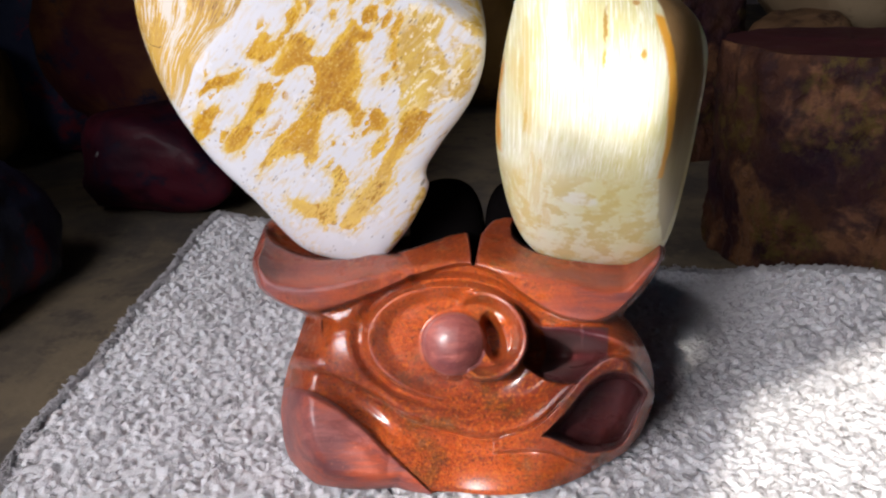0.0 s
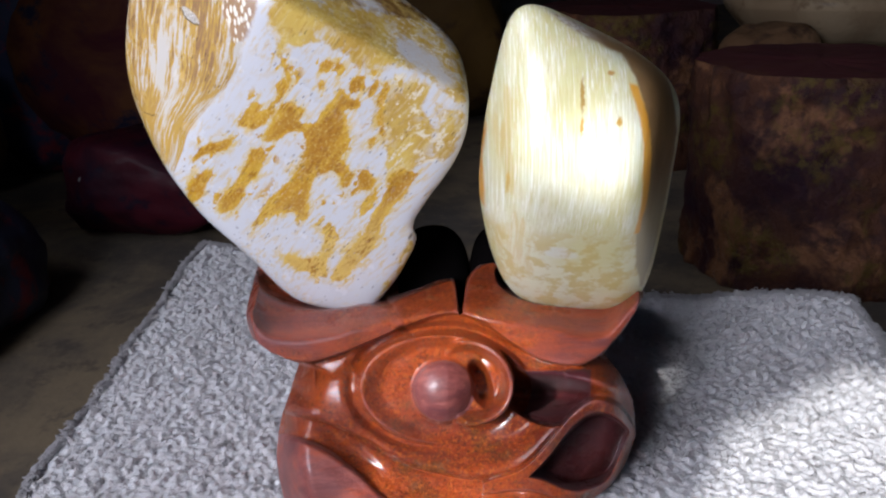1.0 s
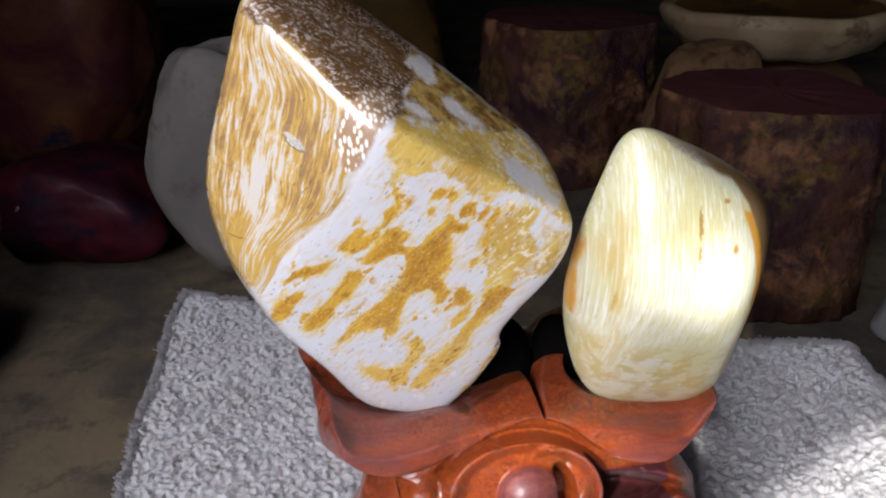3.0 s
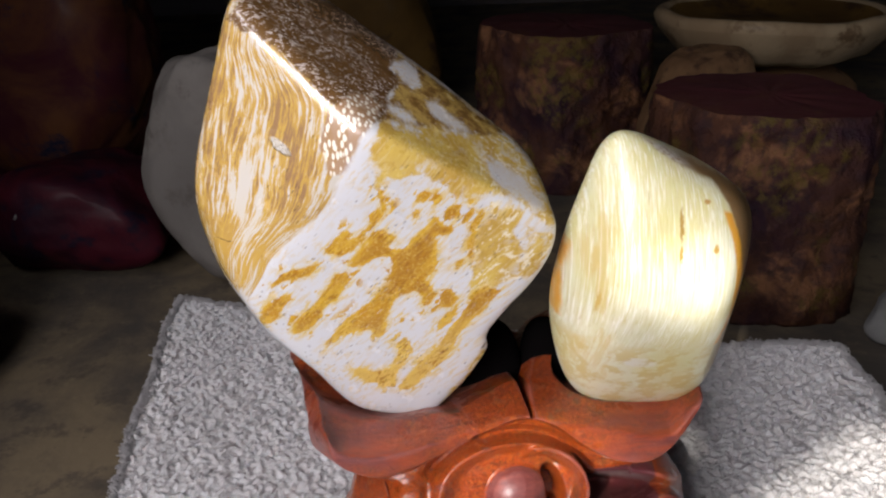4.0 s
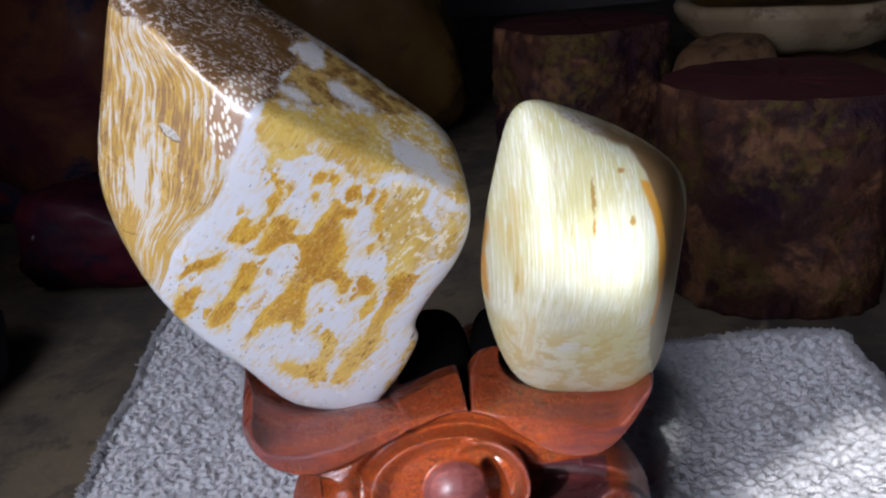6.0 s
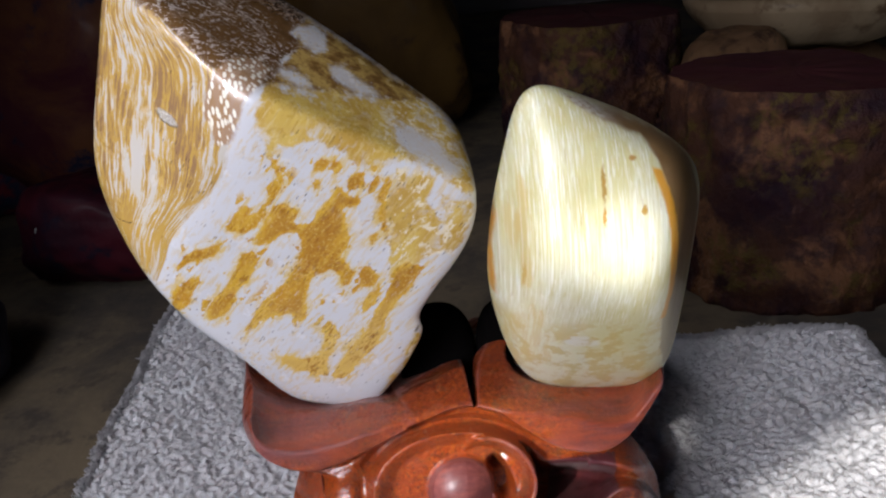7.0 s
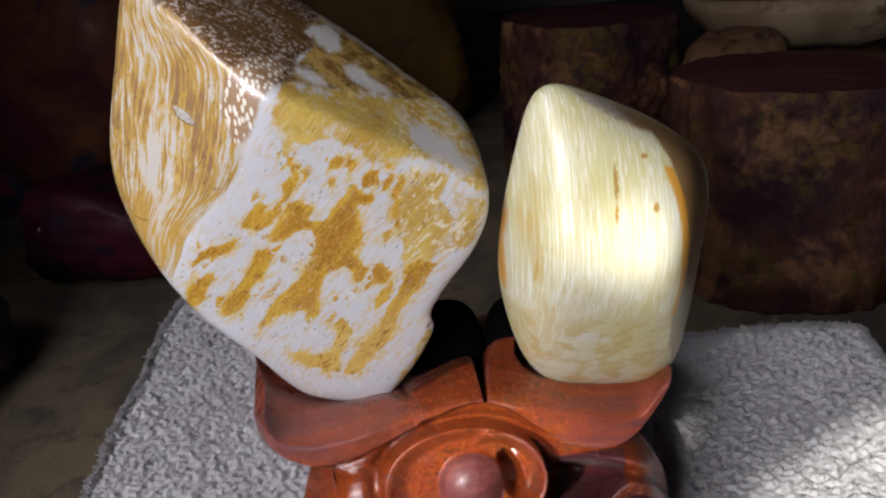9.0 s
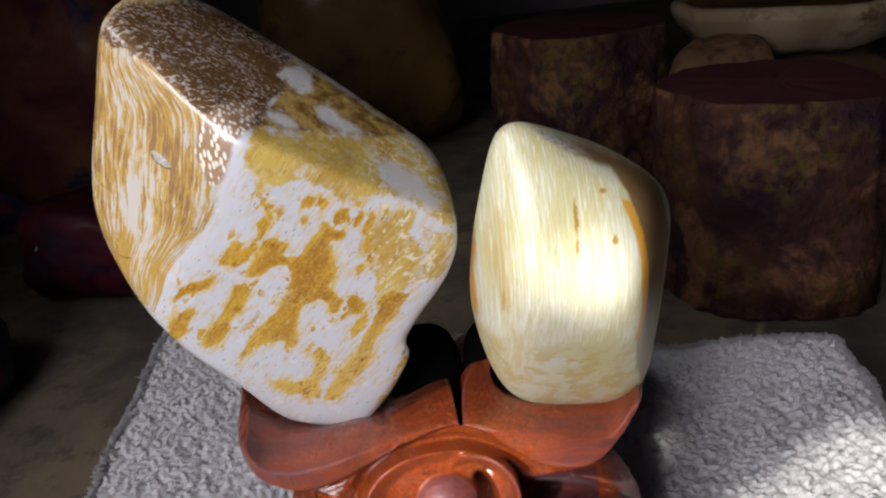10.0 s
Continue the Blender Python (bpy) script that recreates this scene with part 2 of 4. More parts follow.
    pores = m.times(pores, m.ramp(m.noise(60, 2), 0.44, 0.54), m.ramp(m.noise(330, 1, vec=m.mapping(along, (1, 2, 3))), 0.48, 0.54))
    col = m.mix(m.times(pores, 0.7), col, (0.08, 0.05, 0.03))
    # a dark pit, a glassy chip and a scratch
    q = m.add(m.co, m.noise(400, 3, colour=True), 0.002)
    pit = m.ramp(m.length(m.mapping(q, (0.0465, -0.0205, -0.056), (0, 15, 0), (0.0013, 0.006, 0.0030), "TEXTURE")), 1.1, 0.6)
    col = m.mix(m.times(pit, 0.85), col, (0.06, 0.04, 0.02))
    chip = m.ramp(m.length(m.mapping(q, (-0.0294, 0, 0.0394), (0, 42, 0), (0.0046, 10, 0.0018), "TEXTURE")), 1.1, 0.7)
    col = m.mix(m.times(chip, 0.8), col, m.mix(m.noise(900, 2), (0.25, 0.22, 0.18), (0.66, 0.63, 0.60)))
    scratch = m.ramp(m.length(m.mapping(q, (-0.0538, 0, 0.0016), (0, 4, 0), (0.0042, 10, 0.00022), "TEXTURE")), 1.2, 0.6)
    col = m.mix(m.times(scratch, 0.8), col, (0.08, 0.05, 0.03))
    m.set("Base Color", col)
    m.bump(m.times(chip, m.noise(600, 2)), 0.9, 0.002)
    m.set("Roughness", m.math("ADD", m.times(m.noise(80, 4), 0.22), 0.14))
    m.set("Coat Weight", 0.25)
    m.set("Coat Roughness", 0.07)
    m.bump(m.noise(500, 3, vec=along), 0.12, 0.0006)
    m.bump(pores, -0.3, 0.0005)
    return m.m


def pale_agate():
    """Cream, faintly green translucent stone with upright fibres and a brown flank."""
    m = Mat("cream_translucent_petrified_wood", 0.2)
    fibre = m.mapping(m.co, scale=(1, 0.12, 0.05))
    p = m.add(m.co, m.noise(60, 3, colour=True), 0.008)
    long = m.mapping(m.co, scale=(1, 0.12, 0.014))
    up = m.dot(m.co, (0, 0, 1))
    col = m.mix(m.ramp(m.noise(26, 4), 0.35, 0.65), (0.58, 0.53, 0.27), (0.64, 0.62, 0.45))
    fib = m.noise(430, 5, 0.7, vec=fibre)
    streak = m.ramp(up, -0.034, -0.022)
    col = m.mix(m.times(m.ramp(fib, 0.46, 0.66), streak, 0.45), col, (0.54, 0.45, 0.15))
    col = m.mix(m.times(m.ramp(m.noise(1600, 4, 0.65, vec=long), 0.48, 0.64), streak, 0.8), col, (0.76, 0.75, 0.67))
    col = m.mix(m.times(m.ramp(m.noise(2000, 3, 0.65, vec=m.mapping(m.co, (0.3, 0, 0), scale=(1, 0.12, 0.02))), 0.48, 0.66), streak, 0.40), col, (0.46, 0.38, 0.13))
    dashes = m.ramp(m.noise(900, 4, 0.7, vec=m.mapping(m.co, scale=(1, 0.2, 0.10))), 0.60, 0.70)
    col = m.mix(m.times(dashes, streak, 0.4), col, (0.34, 0.23, 0.06))
    grey = m.noise(140, 5, 0.65, vec=p)
    pale = m.ramp(m.math("ADD", m.length(m.mapping(p, (-0.0077, 0, -0.0401), (0, 20, 0), (0.0075, 10, 0.003), "TEXTURE")), m.times(grey, 1.2)), 1.7, 1.3)
    col = m.mix(m.times(pale, 0.6), col, (0.64, 0.63, 0.60))
    # ochre flecks low down and stains
    low = m.times(m.ramp(m.dot(p, (0, 0, 1)), -0.024, -0.036), m.ramp(m.noise(110, 5, 0.65), 0.45, 0.58), 0.65)
    col = m.mix(low, col, (0.50, 0.36, 0.08))
    stain_or_shade = m.total(m.attr("stains"), m.sway(m.noise(90, 4, 0.6), 8.0), m.sway(fib, 9.0))
    col = m.mix(m.times(m.ramp(stain_or_shade, -0.8, 1.2), m.ramp(fib, 0.40, 0.56), 0.5), col, (0.55, 0.40, 0.14))
    for x, z, a, b, c in AGATE_MARKS:
        d = m.length(m.mapping(m.add(m.co, m.noise(500, 3, colour=True), 0.0016), (x, 0, z), (0, 3, 0), (a, 10, b), "TEXTURE"))
        col = m.mix(m.ramp(d, 1.2, 0.5), col, c)
    # brown flank, frosted towards the top, with an orange seam
    side = m.total(m.attr("flank"), m.sway(m.noise(150, 4, 0.6), 2.0))
    high = m.ramp(m.dot(p, (0, 0, 1)), -0.030, 0.0)
    brown = m.mix(high, (0.36, 0.29, 0.15), m.mix(m.noise(120, 4), (0.15, 0.080, 0.028), (0.31, 0.185, 0.080)))
    frost = m.times(m.ramp(m.dot(m.co, (-1, 0, 0.55)), 0.012, 0.028), m.ramp(m.noise(420, 5, 0.75), 0.36, 0.58))
    brown = m.mix(m.times(frost, 0.8), brown, (0.60, 0.57, 0.50))
    col = m.mix(m.ramp(side, -0.9, 0.7), col, brown)
    seam = m.total(m.attr("seam"), 0.2, m.sway(m.noise(120, 4, 0.6), 2.0))
    col = m.mix(m.times(m.ramp(seam, -0.9, 0.6), 0.92), col, (0.62, 0.28, 0.008))
    m.set("Base Color", col)
    m.set("Subsurface Weight", 0.30)
    m.set("Subsurface Radius", (0.011, 0.008, 0.0045))
    m.set("Subsurface Scale", 1.0)
    m.set("Roughness", m.math("ADD", m.times(m.noise(200, 4, vec=fibre), 0.25), 0.22))
    m.set("Coat Weight", 0.12)
    m.set("Coat Roughness", 0.15)
    m.bump(m.noise(400, 3, vec=fibre), 0.15, 0.0006)
    return m.m


def rosewood(name, shade_wear, stain_or_shade=0.0):
    """Red-orange rosewood under glossy varnish, its sunlit tone, turning to a painted purple-brown shaded tone; the
    second value is the share of the latter.
    """
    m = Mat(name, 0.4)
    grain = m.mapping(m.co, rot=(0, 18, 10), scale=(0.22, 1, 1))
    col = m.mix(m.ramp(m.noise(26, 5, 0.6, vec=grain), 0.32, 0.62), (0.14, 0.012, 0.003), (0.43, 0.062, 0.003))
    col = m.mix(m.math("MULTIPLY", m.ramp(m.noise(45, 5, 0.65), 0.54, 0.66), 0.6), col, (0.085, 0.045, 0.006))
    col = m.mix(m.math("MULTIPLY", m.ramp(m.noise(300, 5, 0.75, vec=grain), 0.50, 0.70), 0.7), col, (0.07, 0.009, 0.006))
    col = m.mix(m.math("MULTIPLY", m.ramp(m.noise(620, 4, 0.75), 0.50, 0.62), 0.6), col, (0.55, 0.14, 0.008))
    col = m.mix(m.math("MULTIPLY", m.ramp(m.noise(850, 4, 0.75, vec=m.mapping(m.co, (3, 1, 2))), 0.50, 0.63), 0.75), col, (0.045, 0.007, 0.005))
    # painted shade: purple-brown, as the wood looks out of the sun
    shade_tone = m.mix(m.ramp(m.noise(160, 5, 0.7, vec=grain), 0.35, 0.65), (0.13, 0.028, 0.025), (0.235, 0.064, 0.050))
    shade_tone = m.mix(m.times(m.ramp(m.noise(42, 5, 0.65, vec=m.mapping(grain, (1, 2, 3))), 0.46, 0.62), 0.7), shade_tone, (0.065, 0.012, 0.015))
    shade_tone = m.mix(m.times(m.ramp(m.noise(55, 5, 0.7, vec=m.mapping(grain, (4, 1, 7))), 0.50, 0.62), 0.6), shade_tone, (0.36, 0.052, 0.005))
    shade_tone = m.mix(m.times(m.ramp(m.noise(520, 3, 0.6, vec=m.mapping(m.co, rot=(0, 8, 0), scale=(0.06, 1, 1))), 0.48, 0.62), 0.45), shade_tone, (0.10, 0.020, 0.018))
    shade_tone = m.mix(m.math("MULTIPLY", m.ramp(m.noise(900, 4, 0.7), 0.60, 0.72), 0.6), shade_tone, (0.40, 0.16, 0.09))
    # the shaded tone grows away from the slit, and on worn edges
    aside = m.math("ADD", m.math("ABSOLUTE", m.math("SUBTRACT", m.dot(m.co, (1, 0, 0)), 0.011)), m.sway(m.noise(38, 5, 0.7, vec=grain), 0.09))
    shade_wear = m.total(shade_wear, m.times(m.ramp(aside, 0.020, 0.055), m.ramp(m.dot(m.co, (0, 0, 1)), 0.150, 0.190), 0.20), m.times(m.ramp(m.attr("worn"), 0.00005, 0.0004), 0.22))
    share = m.ramp(m.math("ADD", m.math("MULTIPLY", m.math("SUBTRACT", m.noise(34, 5, 0.6, vec=m.mapping(m.co, scale=(0.6, 1, 1))), 0.5), 1.3), shade_wear), 0.22, 0.74)
    # shade of the recesses is mixed in as a near-black maroon
    m.set("Base Color", m.mix(stain_or_shade, m.mix(share, col, shade_tone), m.mix(m.noise(70, 4), (0.030, 0.004, 0.010), (0.060, 0.007, 0.012))))
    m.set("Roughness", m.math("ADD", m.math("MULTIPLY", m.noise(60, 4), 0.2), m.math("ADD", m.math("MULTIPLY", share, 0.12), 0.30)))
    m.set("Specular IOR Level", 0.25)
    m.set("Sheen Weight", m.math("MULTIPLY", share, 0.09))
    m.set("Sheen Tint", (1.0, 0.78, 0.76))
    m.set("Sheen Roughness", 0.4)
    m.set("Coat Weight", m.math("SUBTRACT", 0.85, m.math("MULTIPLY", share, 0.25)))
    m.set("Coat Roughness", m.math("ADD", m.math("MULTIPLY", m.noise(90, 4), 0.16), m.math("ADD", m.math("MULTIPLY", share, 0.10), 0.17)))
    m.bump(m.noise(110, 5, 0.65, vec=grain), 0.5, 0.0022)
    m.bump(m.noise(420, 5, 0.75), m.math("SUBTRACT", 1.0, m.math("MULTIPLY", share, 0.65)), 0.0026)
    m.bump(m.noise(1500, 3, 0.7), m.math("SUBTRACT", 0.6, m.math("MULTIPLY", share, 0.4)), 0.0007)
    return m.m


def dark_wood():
    # the black stands in for shade on the petals behind the ledge
    m = Mat("shade_black_wood", 0.8)
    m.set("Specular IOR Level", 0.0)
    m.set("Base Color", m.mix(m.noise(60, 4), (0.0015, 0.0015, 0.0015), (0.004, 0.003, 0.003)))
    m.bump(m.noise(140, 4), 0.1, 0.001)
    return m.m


def terry(name, shade=1.0, loops=False):
    """Cotton: light wanders through the pile; much of it passes through single loops."""
    m = Mat(name, 1.0)
    col = m.mix(m.noise(25, 4), (0.90 * shade, 0.86 * shade, 0.86 * shade), (0.82 * shade, 0.77 * shade, 0.76 * shade))
    if not loops:
        m.set("Base Color", col)
        m.set("Specular IOR Level", 0.0)
        m.set("Subsurface Weight", 1.0)
        m.set("Subsurface Radius", (0.0030, 0.0028, 0.0027))
        m.bump(m.noise(420, 4, 0.6, 0.8), 0.7, 0.0022)
        m.bump(m.noise(1400, 3, 0.7, vec=m.mapping(m.co, rot=(0, 0, 30), scale=(1, 0.35, 1))), 0.6, 0.0010)
        m.set("Subsurface Scale", 1.0)
        return m.m
    m.t.nodes.remove(m.b)
    a, b = m.t.nodes.new("ShaderNodeBsdfDiffuse"), m.t.nodes.new("ShaderNodeBsdfTranslucent")
    both = m.t.nodes.new("ShaderNodeMixShader")
    both.inputs[0].default_value = 0.6
    for n, slot in ((a, 1), (b, 2)):
        m.t.links.new(col, n.inputs["Color"])
        m.t.links.new(n.outputs[0], both.inputs[slot])
    out = next(n for n in m.t.nodes if n.type == "OUTPUT_MATERIAL")
    m.t.links.new(both.outputs[0], out.inputs["Surface"])
    return m.m


def rock(name, a, b, c, scale=18.0, rough=0.45, coat=0.2):
    m = Mat(name, rough)
    col = m.mix(m.ramp(m.noise(scale, 5, 0.6, 0.6), 0.38, 0.62), a, b)
    col = m.mix(m.ramp(m.noise(scale * 2.0, 6, 0.7, 0.2), 0.52, 0.66), col, c)
    m.set("Base Color", col)
    m.set("Roughness", m.math("ADD", m.math("MULTIPLY", m.noise(scale * 4, 4), 0.3), rough))
    m.set("Coat Weight", coat)
    m.set("Specular IOR Level", 0.12)
    m.set("Coat Roughness", 0.25)
    m.bump(m.noise(scale * 6, 5, 0.65), 0.35, 0.004)
    return m.m


def concrete():
    m = Mat("weathered_concrete", 0.85)
    col = m.mix(m.ramp(m.noise(6, 6, 0.65, 0.3), 0.36, 0.62), (0.060, 0.048, 0.038), (0.165, 0.120, 0.070))
    col = m.mix(m.math("MULTIPLY", m.ramp(m.noise(26, 5, 0.7), 0.52, 0.66), 0.7), col, (0.050, 0.038, 0.030))
    col = m.mix(m.math("MULTIPLY", m.ramp(m.noise(48, 5, 0.7), 0.56, 0.70), 0.4), col, (0.20, 0.15, 0.085))
    m.set("Base Color", col)
    m.bump(m.noise(90, 5, 0.65), 0.4, 0.002)
    return m.m


def plaster(name, a, b):
    m = Mat(name, 0.9)
    m.set("Base Color", m.mix(m.noise(3, 5, 0.6), a, b))
    m.bump(m.noise(60, 4), 0.2, 0.002)
    return m.m


# markings of the two stones: closed outlines, x and z in millimetres from the stone's middle
OCHRE = []
OCHRE.append(((23.8, 12.3), (25.5, 10.4), (27.6, 7.9), (30.4, 6.5), (31.1, 4.1), (28.1, 3.3), (24.7, 3.1), (25.2, -1.1), (24.5, -5.8), (25.7, -9.6), (24.5, -13.2), (21.1, -17.8), (24.4, -22), (24.6, -25.9), (22.4, -30.4), (20.3, -30.2), (20.2, -25.4), (16.9, -23.2), (12.6, -24.1), (9.7, -25.6), (8.2, -30.7), (6.2, -35.9), (4.5, -44.9), (1.9, -44.3), (-1.6, -41.9), (-7.1, -42.2), (-12.9, -44.3), (-19.3, -49.9), (-20, -47.8), (-14.4, -40.5), (-10, -34.1), (-6.4, -31.8), (-0.2, -25.8), (3.9, -19.8), (7.2, -13.8), (8.5, -9), (6.9, -5.9), (8.9, -2.3), (12.5, -1.7), (14.9, 1.1), (18.2, 3.1), (20.5, 6.3), (22.2, 8.4)))
OCHRE.append(((8.5, -9), (6.9, -5.9), (1.9, -5.9), (-2.6, -9), (-6.8, -9.8), (-8.6, -8.4), (-6.4, -5), (-3.4, -1.7), (-0.7, 2.7), (0.8, 6), (3.9, 6.8), (6.7, 5.9), (8.2, 3), (6.7, -0.4), (8.9, -2.3), (12.2, -4.5)))
OCHRE.append(((-10.8, 6.7), (-7.6, 8), (-7.1, 5.7), (-9.5, 2.9), (-6.4, 4), (-2.8, 7.5), (-0.3, 8.4), (-2.6, 2.9), (-6.2, -0.7), (-10.7, -3.3), (-16.6, -2.7), (-17.2, -1), (-14.6, 2.5)))
OCHRE.append(((-2.1, 6.3), (1.7, 11.6), (4.3, 15.7), (3.2, 20.2), (3, 25.2), (4.9, 25), (6.1, 21), (6.2, 15.6), (2.9, 10.3), (-0.1, 6.1)))
OCHRE.append(((-13.5, -12.8), (-9.6, -11.5), (-7.3, -14.7), (-10.8, -20.8), (-14.8, -25.5), (-19.7, -29), (-19.3, -32.2), (-23.2, -36.2), (-28.5, -41.1), (-32.8, -40.8), (-30.3, -34.5), (-27.4, -30.8), (-24.3, -27.9), (-20.7, -23.6), (-16.7, -18.8)))
OCHRE.append(((-34.5, -10.8), (-30.1, -9.5), (-24.7, -8), (-20.8, -6.7), (-20.6, -9.6), (-22.6, -12.6), (-28, -13.9), (-32.3, -14.7), (-36.5, -16.8), (-38.5, -19.2), (-36.8, -14.8)))
OCHRE.append(((-39.6, -24.2), (-36, -21.9), (-31, -20.4), (-31, -23), (-34.4, -26), (-37, -31.1), (-40.3, -35.4), (-43, -37.4), (-44.5, -34.7), (-42.1, -28.2)))
OCHRE.append(((26.2, -24.8), (29.6, -22.1), (32.6, -23.5), (34.3, -28.4), (31.9, -32.1), (27.5, -32.9), (24.1, -35.2), (21.3, -35.5), (23.3, -32.4), (26.7, -30.1)))
OCHRE.append(((32.3, -9.1), (35, -8.2), (35.9, -9.5), (33.6, -12.9), (32.1, -13.2)))
OCHRE.append(((39.9, -25.1), (46.3, -23.2), (51.5, -25.1), (49.1, -30.1), (44.5, -36.3), (38.7, -41.1), (34.9, -47.7), (33.1, -56.3), (29.1, -63.3), (24.2, -67.3), (18.8, -74.5), (14.8, -78.9), (9.3, -76.5), (13.5, -70.6), (19, -62), (24.1, -56.6), (26.9, -51.1), (30.8, -44.4), (34.6, -37.9), (37.2, -32.7)))
OCHRE.append(((9.3, -76.5), (2.7, -74), (-2.8, -71.7), (-7.8, -67.3), (-9.4, -63), (-4.8, -62.7), (-0.7, -65.6), (3.8, -65.6), (7.7, -62.1), (10, -56.4), (10.3, -50.5), (12.9, -47.1), (15.3, -49.7), (16.5, -54.2), (14.1, -59.9), (10.7, -65.6), (8.9, -70.7)))
OCHRE.append(((8.6, -46.5), (11.5, -41.5), (13.1, -42.3), (10.9, -46.2), (7.3, -48.1)))
OCHRE.append(((11.2, -36.5), (12.8, -35.8), (13, -38.1), (11.4, -39)))
OCHRE.append(((26.9, -39.7), (29.8, -35.9), (34, -32.3), (33.7, -36.4), (30, -41.5), (25.2, -45.1)))
OCHRE.append(((16.7, 21.7), (19.7, 22.9), (21.5, 22.1), (22.7, 19.4), (20, 18), (16.9, 18.9)))
OCHRE.append(((22.9, 21.6), (25, 22.4), (25.9, 19.1), (23.8, 17.2), (22, 18.9)))
OCHRE.append(((15.7, 14.6), (17.8, 15.6), (18.3, 12.2), (16.1, 10.2), (15.4, 12.5)))
OCHRE.append(((28.4, 15.6), (33.3, 16.7), (33.5, 11.8), (29.8, 10.4), (27.3, 9.1), (27.1, 12.4)))
OCHRE.append(((34.8, 11.7), (38, 14.7), (38.8, 12.4), (36.5, 8.1), (34.4, 7.7)))
OCHRE.append(((39.8, 13.4), (42.2, 14.2), (42.5, 10.4), (40.4, 5.5), (38.6, -1.3), (39.7, -8.7), (38, -9.7), (36.9, -2.3), (37.5, 4.6), (38.8, 10.2)))
GOLD = []
GOLD.append(((1.8, 39.8), (6.2, 47.6), (16.4, 43.7), (27.4, 40.8), (40.8, 35.1), (52, 33.9), (64.4, 25.1), (69.1, 19.4), (69.9, 11.6), (70.5, 4.4), (67.3, 5.9), (59.6, 12.6), (52.3, 18.6), (46.1, 18.5), (40.2, 18.1), (36.1, 15.5), (31.8, 20.3), (29.4, 24.7), (23.9, 26.5), (20.7, 30.9), (15, 30.3), (11.1, 28.6), (6.6, 30), (3, 25.2), (2.3, 31.9)))
GOLD.append(((38.4, 7.9), (42.7, 13.1), (44.4, 17.1), (47.8, 15.6), (46.5, 10.5), (51.6, 14.1), (56.4, 11), (53.3, 3), (57, -4.4), (60.9, -12.2), (56, -19.2), (49.6, -21.5), (42.8, -28.6), (38.6, -28.1), (39.8, -17.4), (38.4, -9.7), (36.5, -2.3)))
GOLD.append(((59, 4.6), (64.9, 0.5), (69, -1.3), (68.9, -8.6), (65.6, -15.5), (61.3, -19.9), (60, -12.1), (61.1, -4.9)))
GOLD.append(((42.7, -65.7), (46.6, -58.8), (47, -61), (42.7, -73), (34.7, -85), (29.1, -90.8), (33.4, -82.1), (39.3, -75.1)))
BARE = []
BARE.append(((44.6, 27.1), (50, 26.9), (55.9, 23.2), (61.6, 18.7), (66.7, 12.4), (67.4, 8.8), (61.4, 10.5), (56.2, 16.4), (49.3, 19.8), (45.9, 23.5)))
BARE.append(((7.8, 51.9), (13, 49.7), (17.4, 46.8), (19.1, 44.3), (14.7, 46.1), (10.4, 49.2)))
BARE.append(((25.1, 47.8), (29, 46.8), (33.6, 42.7), (39.3, 38.3), (41.1, 36.4), (36, 37.8), (31.3, 40.9), (26.8, 44.5)))
BARE.append(((14.1, 60.7), (20.8, 59), (23.7, 56.1), (24.5, 52.3), (20.6, 52.5), (16.9, 55.6)))
LAKES = []
LAKES.append(((-30.7, 70.6), (-26, 69.6), (-24, 63.5), (-30.1, 58.2), (-34.3, 47.1), (-39, 39.5), (-39.6, 47.1), (-37, 54.5), (-33.1, 63.6)))
LAKES.append(((-44.5, 33.6), (-37.4, 36.7), (-35.2, 32), (-38.9, 24.1), (-42.3, 17.9), (-48.3, 15.5), (-48.9, 23.5)))
DARK_END = [((-43.4, 81.3), (-33.8, 77.5), (-24.8, 71.5), (-17.3, 63.9), (-12.9, 57.5), (-6.6, 54.3), (2.1, 50), (7.5, 49.8), (9.2, 53.7), (14.3, 55.1), (11.5, 60.2), (16.1, 62), (3.4, 72.7), (-6.7, 79.8), (-19, 86.6), (-36.7, 89))]
SEEDED = []
SEEDED.append(((-13.5, 50.1), (-8.1, 55.9), (-3.1, 57.2), (3.5, 55.7), (6.1, 51.4), (2.8, 48), (-2.1, 44.1), (-4.6, 38.2), (-9.1, 31), (-13.4, 30.7), (-14.1, 35.5), (-15.9, 41.9)))
TAN_END = [((2.1, 49.6), (7.5, 50.1), (14.3, 55.1), (15.6, 62.5), (3.4, 72.7), (9.3, 68.2), (25.2, 56.7), (44.2, 41.8), (58.9, 30.1), (49.1, 32.3), (36.9, 37.7), (25.2, 41.8))]
BROWN_FLANK = []
BROWN_FLANK.append(((-11.3, 54.2), (-4.9, 48.9), (4.5, 43.5), (14.6, 38.4), (17.9, 31.4), (20.7, 19), (23.2, 6.8), (24.3, -7.3), (23.9, -20), (22.4, -29.3), (26.3, -49.7), (32.4, -65.4), (34.8, -48.4), (37.1, -33.4), (39.3, -15.2), (40.5, 6), (37, 18.7), (36.1, 25.3), (30.1, 31.4), (22.7, 36.9), (10.9, 43.4), (-3.1, 50.4)))
ORANGE_RIM = []
ORANGE_RIM.append(((15.5, 29.5), (18.1, 28.2), (21.2, 18.9), (23.2, 6.8), (24.3, -7.3), (24.2, -17.4), (23.4, -30.0), (21.9, -30.0), (22.0, -15.7), (20.9, -2.9), (20.4, 7.8), (18.8, 18.6)))
